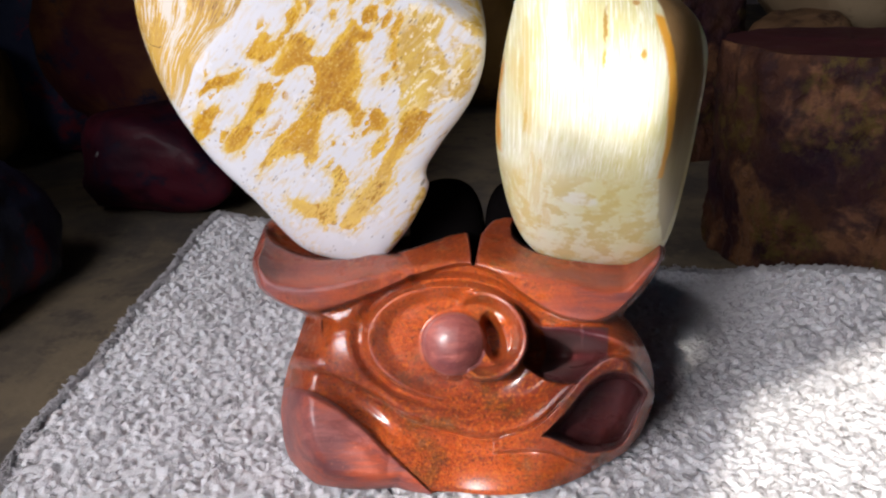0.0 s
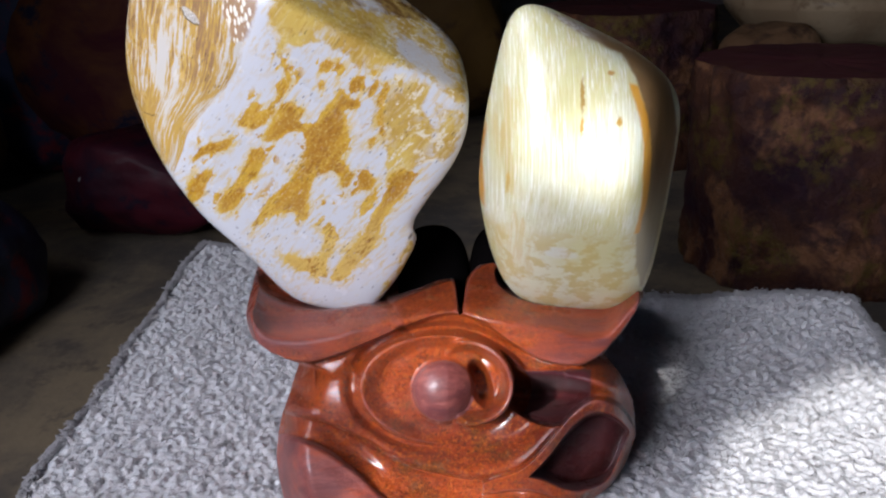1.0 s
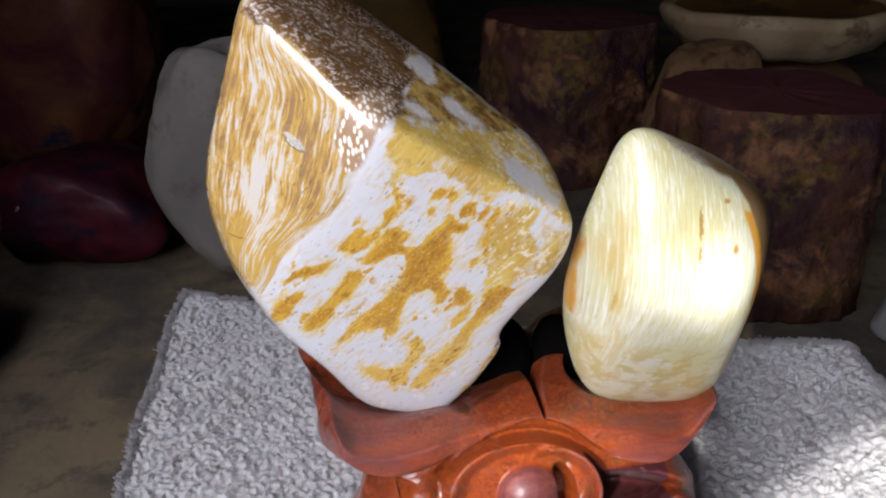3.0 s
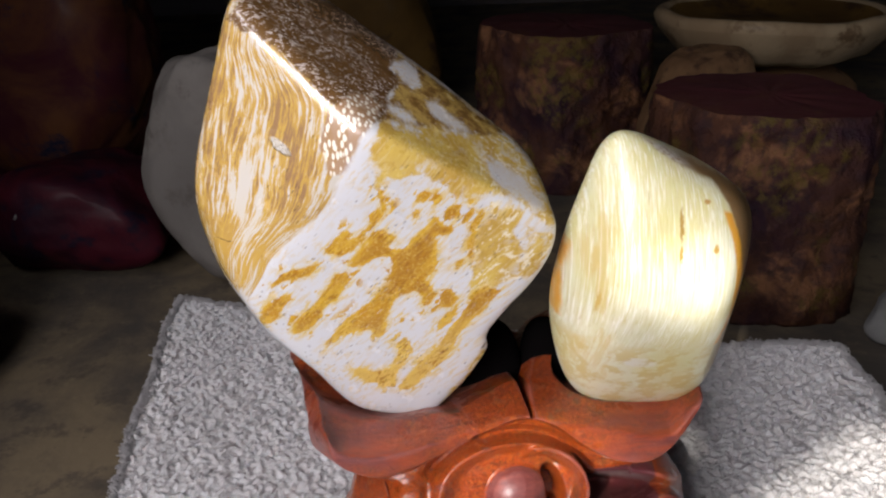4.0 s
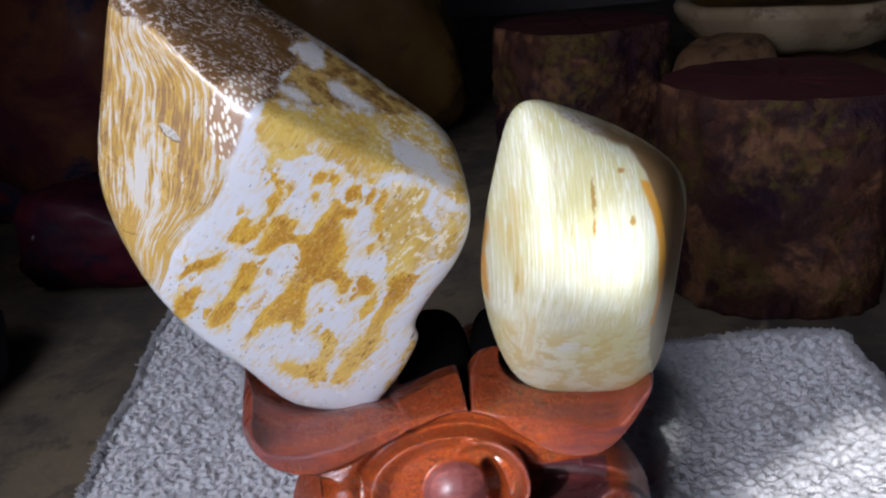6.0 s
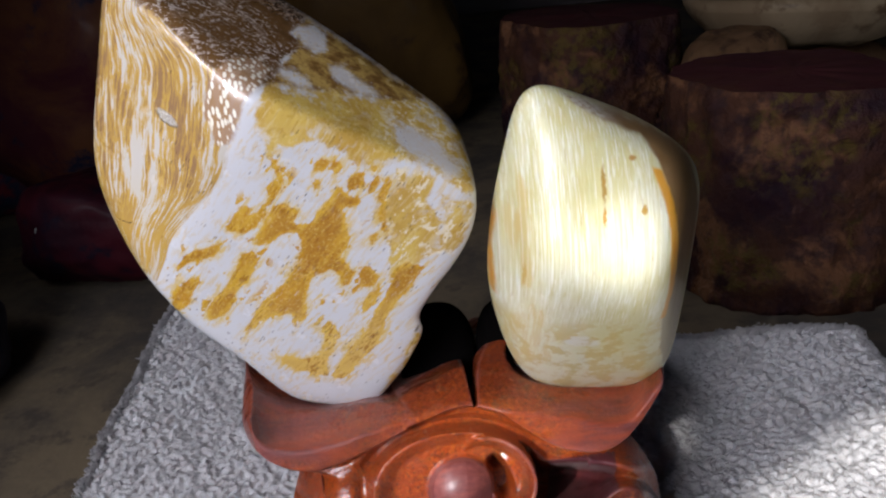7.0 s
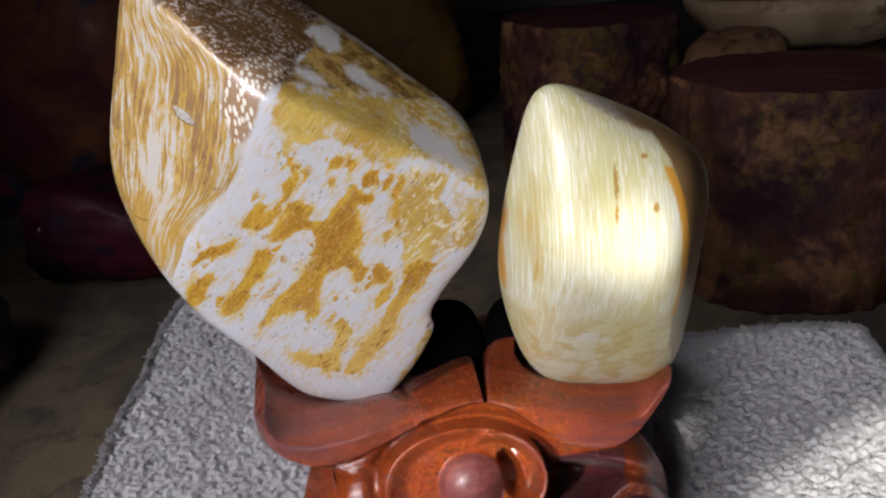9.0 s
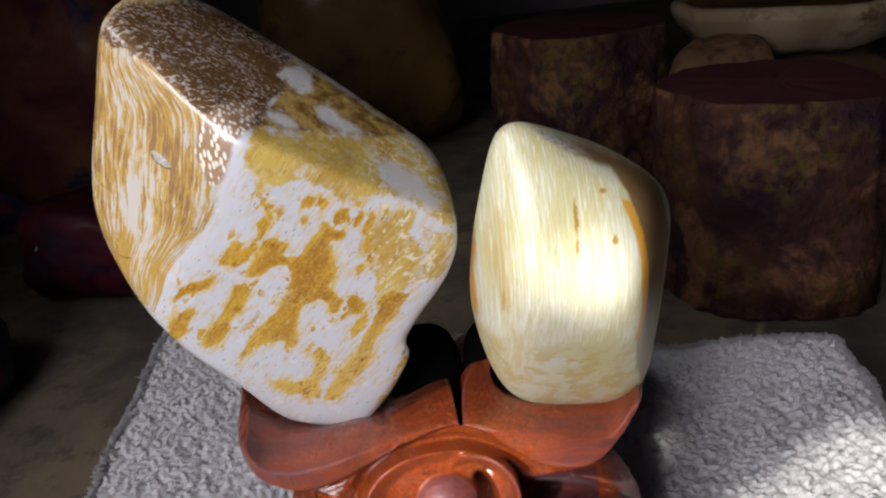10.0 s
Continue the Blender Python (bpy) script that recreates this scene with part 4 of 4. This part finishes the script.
def fields(x, y):
    """How far each place of the board lies inside each carved piece."""
    f = {}
    f["lip"] = curve_y(x, *LIP) - y
    f["edge"] = np.where(x < 800, y - curve_y(x, *EDGE), -50)
    f["cup"] = np.minimum(y - curve_y(x, *CUP_TOP), curve_y(x, *CUP_LOW) - y)
    f["cup"] = np.where((x > 872) & (x < 1168), f["cup"], -50)
    f["ledge"] = curve_y(x, *LEDGE) - y
    f["heart"] = oval(x, y, 806, 607, 160, 104, 5)
    f["inner"] = oval(x, y, 850, 594, 86, 78, 25)
    f["bud"] = oval(x, y, 803, 609, 57, 56, 0)
    return f


def carving(x, y, rim):
    """Depth of the carved face; rim is the way left to the outline."""
    mm = 0.001
    f = fields(x, y)
    # foot: slopes forward as it goes down
    d = 0.352 - 11 * mm * sm(y, 700, 890) + 3 * mm * np.exp(-((x - 800) / 60) ** 2) * sm(y, 760, 800)
    # hollow on the right with a petal behind it
    hollow = 0.354 + 34 * mm * np.exp(-((x - 990) / 85) ** 2 - ((y - 630) / 30) ** 2) - 10 * mm * np.exp(-((y - 575 - 0.22 * (x - 950)) / 20) ** 2) * sm(x, 900, 980)
    d = blend(d, np.minimum(x - 880, 700 - y), hollow, 30)
    # outer petal: a roll along its lip, a valley inside it
    q = np.clip(f["lip"], 0, 400)
    roll = 0.3435 + 9 * mm * sm(q, 8, 75) - 5 * mm * sm(q, 75, 150) + 2.5 * mm * np.exp(-(q / 7.0) ** 2)
    left = 0.344 - 4 * mm * np.exp(-((x - 640) / 60) ** 2 - ((y - 620) / 75) ** 2) + 7 * mm * sm(600 - x, 0, 110)
    outer = np.where(x < 760, np.minimum(roll, roll * (1 - sm(700 - x, 0, 80)) + left * sm(700 - x, 0, 80)), roll)
    brow = curve_y(x, (700, 420), (860, 430), (905, 610), (945, 658), (1000, 678), (1060, 664))
    d = blend(d, np.minimum(np.minimum(f["lip"], 1060 - x), np.maximum(y - brow, 578 - y)), outer, 4)
    d += 6 * mm * np.exp(-np.clip(-f["lip"], 0, 300) / 30) * (f["lip"] < 0) * sm(x, 560, 660) * (1 - sm(x, 930, 980))
    groove = np.abs((y - 640) - 0.75 * (x - 560) - 22)
    d += 2.5 * mm * np.exp(-(groove / 16) ** 2) * sm(x, 560, 600) * (1 - sm(x, 660, 720))
    # band between ledge and heart
    band = np.exp(-((f["ledge"] + 26) / 16) ** 2)
    d += 3 * mm * band * (np.abs(x - 800) < 230)
    # heart: ring that is strong at its left and top
    r, a = f["heart"]
    strong = sm(np.cos(a + 2.55), -0.75, 0.25)
    ring = 0.3385 + 7.0 * mm * sm(1 - r, 0.02, 0.30) + 1.0 * mm * sm(1 - r, 0.3, 0.7)
    k = sm((1 - r) * 130, -5, 5) * strong
    d = d * (1 - k) + ring * k
    d += 3.0 * mm * np.exp(-((r - 1.09) / 0.07) ** 2) * strong
    # inner petal curled round the bud, with the dark gap
    r2, a2 = f["inner"]
    wall = 0.3335 + 11 * mm * sm(1 - r2, 0.08, 0.36) + 3 * mm * sm(-np.cos(a2 - 0.4), -0.2, 0.8)
    curl = sm(x, 806, 846)
    d = d * (1 - curl) + curl * blend(d, (1 - r2) * 80, np.minimum(d, wall) * 0.85 + wall * 0.15, 3)
    d += 8 * mm * np.exp(-np.clip(r2 - 1, 0, 3) / 0.16) * (r2 > 1) * sm(np.cos(a2 + 0.1), 0.0, 0.6)
    r3, a3 = oval(x, y, 872, 598, 20, 44, -16)
    d += 15 * mm * (1 - sm(r3, 0.5, 1.15))
    r4, a4 = f["bud"]
    r4 = r4 * (1 + 0.05 * np.sin(2 * a4 + 0.8) + 0.03 * np.sin(3 * a4))
    bud = 0.3425 - 6.5 * mm * np.clip(1 - r4 ** 2.4, 0, 1) ** 0.9 + 2.2 * mm * np.clip((x - 811) / 50, 0, 1)
    d = blend(d, (1 - r4) * 60, np.minimum(d, bud), 6)
    # cupped petal at the lower right: flat bright rim, dark bowl
    c = np.clip(f["cup"], 0, 100)
    cup = 0.3425 + 0.5 * mm * (c / 16) + 26 * mm * sm(c, 14, 30) - 2 * mm * sm(x, 1080, 1150)
    d = blend(d, f["cup"] + 10, cup, 3)
    # petal at the lower left
    e = np.clip(f["edge"], 0, 400)
    low = 0.3425 - 3 * mm * sm(e, 0, 60) + 2.5 * mm * np.exp(-(e / 6) ** 2) + 5 * mm * sm(560 - x, 0, 70)
    d = blend(d, f["edge"], np.minimum(low, d - 3 * mm), 3)
    # ledge of two petals above the rose
    lower = curve_y(x, *LEDGE)
    ridge = curve_y(x, *RIDGE)
    up = ridge - y
    roll = np.sqrt(up ** 2 + 6.0 ** 2)
    ledge = 0.3380 + 0.00023 * (up + roll) + 0.00004 * (roll - up)
    ledge = ledge + 5 * mm * np.exp(-((x - 815) / 80) ** 2) + 0.0016 * np.sin(np.clip(up / 45, 0, 1) * math.pi) * sm(720 - x, 0, 100)
    d = blend(d, f["ledge"], ledge, 4)
    d += 6 * mm * np.exp(-np.clip(-f["ledge"], 0, 200) / 20) * (f["ledge"] < 0) * sm(np.abs(x - 800), 90, 190)
    # seats for the stones and the slit between the petals
    for cx, cy, rx, ry in ((590, 400, 124, 61), (1042, 405, 137, 58)):
        o, _ = oval(x, y, cx, cy, rx, ry)
        d += 0.034 * (1 - sm(o, 0.92, 1.01))
    slit = np.abs(x - (838 - 0.05 * (y - 466)))
    wide = np.interp(y, [300, 413, 466, 470], [14, 9, 1.0, 0.1])
    d += 0.05 * (1 - sm(slit, wide, wide + 3)) * (y < 470)
    # behind the ledge, between the stones, the wood drops away
    top = curve_y(x, (600, 440), (640, 450), (700, 450), (760, 432), (822, 414), (850, 417), (868, 396), (905, 372), (960, 330))
    d += 0.045 * sm(top - y, 0, 5) * sm(x, 600, 690) * (x < 960)
    # round off towards the outline
    wide = np.where(f["ledge"] > 0, 12.0, 62.0)
    d += 0.026 * np.clip((wide - rim) / wide, 0, 1) ** 2.2
    return d


def stand():
    root = tagged(new("carved_stand"), "varnished reddish rosewood stand carved as a rose", "stand")
    outline = ((470, 398), (520, 362), (600, 345), (690, 420), (838, 404), (915, 372), (960, 345), (1030, 338), (1120, 372), (1176, 425), (1178, 450), (1150, 500), (1100, 556), (1128, 590), (1152, 640),
               (1158, 700), (1135, 765), (1080, 828), (1010, 885), (900, 925), (780, 915), (690, 882), (600, 882), (548, 868), (508, 800), (497, 730), (505, 670), (525, 610), (545, 556), (492, 536), (456, 508), (446, 465))
    cx, cy = 818.0, 615.0
    ang = np.array([math.atan2(y - cy, x - cx) for x, y in outline])
    rad = np.array([math.hypot(x - cx, y - cy) for x, y in outline])
    order = np.argsort(ang)
    ang, rad = ang[order], rad[order]
    na, nr = 640, 270
    th = np.linspace(-math.pi, math.pi, na, endpoint=False)
    big = np.interp(th, ang, rad, period=2 * math.pi)
    for _ in range(3):
        big = (np.roll(big, 1) + 2 * big + np.roll(big, -1)) / 4
    s = np.linspace(0, 1, nr)[1:]
    ss, tt = np.meshgrid(s, th, indexing="ij")
    x, y = cx + ss * big[None, :] * np.cos(tt), cy + ss * big[None, :] * np.sin(tt)
    d = carving(x, y, (1 - ss) * big[None, :])
    worn = np.zeros(d.shape)                       # how far a place stands out from those round it
    for k in (2, 4):
        for near in (np.roll(d, k, 1), np.roll(d, -k, 1), np.vstack([d[:k], d[:-k]]), np.vstack([d[k:], d[-k:]])):
            worn += 0.125 * np.clip(near - d, -0.0008, 0.0008)
    worn[-8:] = 0.0
    f = fields(x, y)
    piece = np.zeros(x.shape, int)
    brow = curve_y(x, (700, 420), (860, 430), (905, 610), (945, 658), (1000, 678), (1060, 664))
    piece[(f["lip"] > 0) & (x < 1060) & ((y > brow) | (y < 578))] = 1
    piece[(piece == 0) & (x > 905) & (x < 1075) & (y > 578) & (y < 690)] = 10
    piece[(f["heart"][0] < 1)] = 2
    piece[(f["inner"][0] < 1) & (x > 826)] = 3
    piece[f["bud"][0] < 1] = 4
    piece[f["cup"] > -8] = 5
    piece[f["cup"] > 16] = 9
    piece[f["edge"] > 0] = 6
    piece[(f["ledge"] > 0) & (x < 838)] = 7
    piece[(f["ledge"] > 0) & (x >= 838)] = 8
    rows = [np.stack([(x - 784) * DRAW * d, -(y - 441) * DRAW * d, -d], -1)]
    # the sides run back from the outline and close behind
    last = rows[0][-1]
    for shrink, backwards in ((1.0, 0.012), (0.97, 0.03), (0.90, 0.05), (0.5, 0.062)):
        mid = last.mean(0)
        ring = mid + (last - mid) * shrink
        ring[:, 2] -= backwards
        rows.append(ring[None])
    pts = np.concatenate(rows, 0).reshape(-1, 3)
    centre = carving(np.array([cx]), np.array([cy]), np.array([300.0]))[0]
    pts = np.vstack([pts, [[(cx - 784) * DRAW * centre, -(cy - 441) * DRAW * centre, -centre]]])
    m = np.array(STAND)
    pts = pts @ m[:3, :3].T + m[:3, 3]
    pts[:, 2] = np.maximum(pts[:, 2], TOP + 0.0105)
    total = (len(pts) - 1) // na
    faces, kinds = [], []
    for i in range(total - 1):
        for j in range(na):
            k = (j + 1) % na
            faces.append((i * na + j, (i + 1) * na + j, (i + 1) * na + k, i * na + k))
            kinds.append(piece[i, j] if i < len(x) else 0)
    c = len(pts) - 1
    for j in range(na):
        faces.append((c, j, (j + 1) % na))
        kinds.append(piece[0, j])
    faces.append([(total - 1) * na + j for j in range(na)][::-1])
    kinds.append(0)
    # normals of the whole, so that no seam shows where the pieces meet
    whole = bpy.data.meshes.new("whole")
    whole.from_pydata([tuple(p) for p in pts], [], faces)
    normals = np.empty(len(pts) * 3, np.float32)
    whole.vertex_normals.foreach_get("vector", normals)
    normals = normals.reshape(-1, 3)
    bpy.data.meshes.remove(whole)
    kinds = np.array(kinds)
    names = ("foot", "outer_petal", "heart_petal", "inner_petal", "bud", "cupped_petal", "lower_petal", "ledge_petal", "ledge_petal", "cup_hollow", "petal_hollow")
    # each piece takes the lit or shaded copy by where shade falls
    tones = (M_LIT, M_LIT, M_LIT, M_LIT, M_SHADED, M_HALF_SHADED, M_SHADED, M_HALF_SHADED, M_HALF_SHADED, M_DEEP_SHADE, M_DEEP_SHADE)
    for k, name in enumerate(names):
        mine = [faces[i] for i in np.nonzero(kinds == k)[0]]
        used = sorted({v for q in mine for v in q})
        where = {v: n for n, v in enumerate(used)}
        ob = mesh_object(name, pts[used], [[where[v] for v in q] for q in mine], tones[k], root)
        edge = np.zeros(len(pts))
        edge[:worn.size] = worn.ravel()
        marked(ob, worn=edge[used])
        ob.data.normals_split_custom_set_from_vertices([tuple(normals[v]) for v in used])
    # two petals, coloured black for their shade, stand up behind, one on each side of the slit
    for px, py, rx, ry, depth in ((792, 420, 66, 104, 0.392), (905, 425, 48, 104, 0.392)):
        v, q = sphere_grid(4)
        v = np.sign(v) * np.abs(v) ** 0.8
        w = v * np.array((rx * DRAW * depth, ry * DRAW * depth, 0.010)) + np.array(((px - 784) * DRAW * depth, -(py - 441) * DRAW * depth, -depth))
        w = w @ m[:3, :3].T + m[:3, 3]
        mesh_object("back_petal", w, q, M_DARKWOOD, root, label="petal coloured black for the shade between the stones")


stand()


# ---- stones standing on the floor behind ----
def boulder(name, at, size, material, label, category="stone", seed=1.0, p=7, planes=14, turn=0.0, group=""):
    rng = random.Random(int(seed * 100))
    pl = []
    for i in range(planes):
        v = Vector((rng.gauss(0, 1), rng.gauss(0, 1), rng.gauss(0, 1))).normalized()
        pl.append((*v, rng.uniform(0.86, 1.08)))
    pl += [(1, 0, 0, 1), (-1, 0, 0, 1), (0, 1, 0, 1), (0, -1, 0, 1), (0, 0, 1, 1), (0, 0, -1, 0.9)]
    v, f = faceted(pl, p, 5)
    v = v * (1 + 0.07 * fbm(v, 1.8, 5, seed))[:, None]
    v = v * np.array(size) / 2
    v[:, 2] -= v[:, 2].min()
    ob = mesh_object(name, v, f, material)
    ob.location = at
    ob.rotation_euler.z = radians(turn)
    return tagged(ob, label, category, group)


def log_bark():
    """Rough bark turned to stone: purple-black, brown and rusty patches, yellow lichen."""
    m = Mat("brown_yellow_petrified_log", 0.6)
    col = m.mix(m.ramp(m.noise(9, 5, 0.6, 0.5), 0.36, 0.60), (0.022, 0.008, 0.014), (0.070, 0.028, 0.016))
    col = m.mix(m.times(m.ramp(m.noise(14, 4, 0.6, 0.4, vec=m.mapping(m.co, (3, 1, 2))), 0.50, 0.62), 0.8), col, (0.200, 0.090, 0.042))
    col = m.mix(m.times(m.ramp(m.noise(60, 5, 0.7), 0.48, 0.64), 0.6), col, (0.018, 0.010, 0.014))
    lichen = m.times(m.ramp(m.noise(13, 3, 0.5, vec=m.mapping(m.co, (7, 2, 5))), 0.50, 0.60), m.ramp(m.noise(75, 5, 0.7), 0.44, 0.58))
    col = m.mix(m.times(lichen, 0.6), col, (0.105, 0.074, 0.014))
    m.set("Base Color", col)
    m.set("Specular IOR Level", 0.12)
    m.set("Roughness", m.math("ADD", m.times(m.noise(40, 4), 0.3), 0.5))
    m.bump(m.noise(26, 5, 0.65), 0.6, 0.02)
    m.bump(m.noise(130, 5, 0.65), 0.5, 0.005)
    return m.m


M_LOG = log_bark()


def petrified_log(at, radius, height, label, seed):
    """A drum of petrified trunk with broken faces, rough bark and a sawn end with a chipped edge."""
    root = tagged(new("petrified_log"), label, "log", "petrified logs on the floor")
    root.location = at
    n, k = 144, 56
    rng = random.Random(int(seed * 10))
    faces_out = [(rng.uniform(0, 2 * math.pi), rng.uniform(0.90, 1.0), rng.uniform(-0.12, 0.12)) for _ in range(9)]

    def reach(a, z):
        c, s = math.cos(a), math.sin(a)
        total = 1.02 ** -14
        for b, d, lean in faces_out:
            total += max(0.0, math.cos(a - b) / (d + lean * (z / height - 0.5))) ** 14
        r = radius * 1.04 * total ** (-1 / 14)
        r *= 1 + 0.04 * noise.fractal((c * 3 + seed, s * 3, z * 14), 1.0, 2.0, 3) + 0.035 * noise.fractal((c * 9 + seed, s * 9, z * 55), 1.0, 2.0, 4)
        chip = max(0.0, noise.noise((c * 4 + 2 * seed, s * 4, 1.0)))
        return r * (1 - (0.02 + 0.10 * chip) * max(0.0, (z - height * 0.92) / (height * 0.08)) ** 2)

    verts = [(reach(a, z) * math.cos(a), reach(a, z) * math.sin(a), z) for z in (height * i / (k - 1) for i in range(k)) for a in (2 * math.pi * j / n for j in range(n))]
    faces = [(i * n + j, i * n + (j + 1) % n, (i + 1) * n + (j + 1) % n, (i + 1) * n + j) for i in range(k - 1) for j in range(n)]
    faces.append(list(range(n))[::-1])
    mesh_object("bark", verts, faces, M_LOG, root)
    top = verts[-n:]
    rings = [[(x * q, y * q, height + 0.003 * noise.noise((x * 25, y * 25, seed)) * (1 - q) + 0.0002) for x, y, z in top] for q in (1.0, 0.97, 0.8, 0.5, 0.2)]
    tv = [v for ring in rings for v in ring] + [(0, 0, height + 0.001)]
    tf = [(i * n + j, i * n + (j + 1) % n, (i + 1) * n + (j + 1) % n, (i + 1) * n + j) for i in range(4) for j in range(n)]
    tf += [(4 * n + j, 4 * n + (j + 1) % n, 5 * n) for j in range(n)]
    mesh_object("sawn_end", tv, tf, M_LOGTOP, root, label="smooth dark red-brown sawn end")


petrified_log((0.372, 0.785, 0), 0.108, 0.205, "dark petrified log with yellow mottled bark on the floor", 3.1)
petrified_log((0.285, 1.19, 0), 0.118, 0.215, "dark mossy yellow petrified log behind the stand", 7.7)
boulder("standing_stone", (-0.165, 0.90, 0), (0.18, 0.13, 0.258), M_GREY, "dull grey standing stone on the floor", seed=2.1, p=9)
jasper = boulder("jasper_stone", (-0.335, 0.965, 0), (0.19, 0.14, 0.135), M_RED, "glossy dark maroon jasper stone on the floor", seed=3.3, p=14)
tip_v, tip_f = faceted([(1, 0.2, 0, 0.9), (-1, 0.1, 0.3, 0.8), (0, -1, 0.2, 0.7), (0.3, 1, 0, 0.9), (0.2, -0.3, 1, 0.8), (0, 0.2, -1, 0.9)], 9, 3)
mesh_object("quartz_vein", tip_v * np.array((0.012, 0.009, 0.008)) + np.array((-0.048, -0.052, 0.088)), tip_f, M_PALESTONE, jasper, label="pale quartz knob")
boulder("jasper_boulder", (-0.42, 1.22, 0), (0.34, 0.22, 0.40), M_BROWNRED, "mottled red-brown jasper boulder on the floor", seed=4.2, p=7)
boulder("dark_stone", (-0.495, 0.69, 0), (0.24, 0.24, 0.175), M_BLACK, "blue-black stone with a red patch on the floor", seed=5.4, p=8)
boulder("ochre_boulder", (-0.02, 1.45, 0), (0.34, 0.22, 0.42), M_OCHRE, "ochre brown rounded boulder on the floor", seed=6.5, p=7)
boulder("tan_stone", (0.41, 1.02, 0), (0.16, 0.12, 0.21), M_TAN, "rough tan stone between the logs", seed=7.2, p=8)


boulder("pale_stone", (0.485, 0.635, 0), (0.11, 0.09, 0.07), M_PALESTONE, "pale whitish stone on the floor beside the log", seed=9.4, p=8, turn=30)
boulder("ochre_stone", (-0.66, 1.08, 0), (0.20, 0.16, 0.20), M_OCHRE, "dull ochre yellow stone on the floor", seed=10.3, p=8)
boulder("navy_stone", (-0.56, 1.24, 0), (0.17, 0.16, 0.36), M_BLACK, "tall blue-black stone behind the jasper stones", seed=11.7, p=8)


def basin():
    boulder("plinth_stone", (0.60, 1.22, 0), (0.26, 0.24, 0.163), M_TAN, "rough brown stone block under the basin", seed=8.8, p=12)
    root = tagged(new("stone_basin"), "shallow tan stone basin with a pale rim", "basin")
    root.location = (0.585, 1.17, 0.162)
    n = 72

    def turned(name, prof, material, label=""):
        bm = bmesh.new()
        rows = []
        for r, z in prof:
            if r == 0:
                rows.append([bm.verts.new((0, 0, z))])
                continue
            ring = []
            for j in range(n):
                a = 2 * math.pi * j / n
                k = r * (1 + 0.04 * noise.noise((math.cos(a) * 1.5, math.sin(a) * 1.5, 4.0)))
                ring.append(bm.verts.new((k * math.cos(a), k * 0.92 * math.sin(a), z + 0.004 * noise.noise((math.cos(a) * 2, math.sin(a) * 2, z * 9)))))
            rows.append(ring)
        for a, b in zip(rows, rows[1:]):
            for j in range(n):
                k = (j + 1) % n
                if len(a) == 1:
                    bm.faces.new((a[0], b[k], b[j]))
                elif len(b) == 1:
                    bm.faces.new((a[j], a[k], b[0]))
                else:
                    bm.faces.new((a[j], a[k], b[k], b[j]))
        part(name, bm, material, root, label)

    turned("wall", [(0.0, 0.0), (0.10, 0.0), (0.135, 0.012), (0.160, 0.040), (0.166, 0.052)], M_BASIN)
    turned("rim", [(0.166, 0.052), (0.168, 0.060), (0.164, 0.067), (0.154, 0.068), (0.147, 0.064)], M_BASIN, "pale worn rim")
    turned("hollow", [(0.147, 0.064), (0.12, 0.050), (0.06, 0.046), (0.0, 0.046)], M_OCHRE, "tan brown inside")


basin()
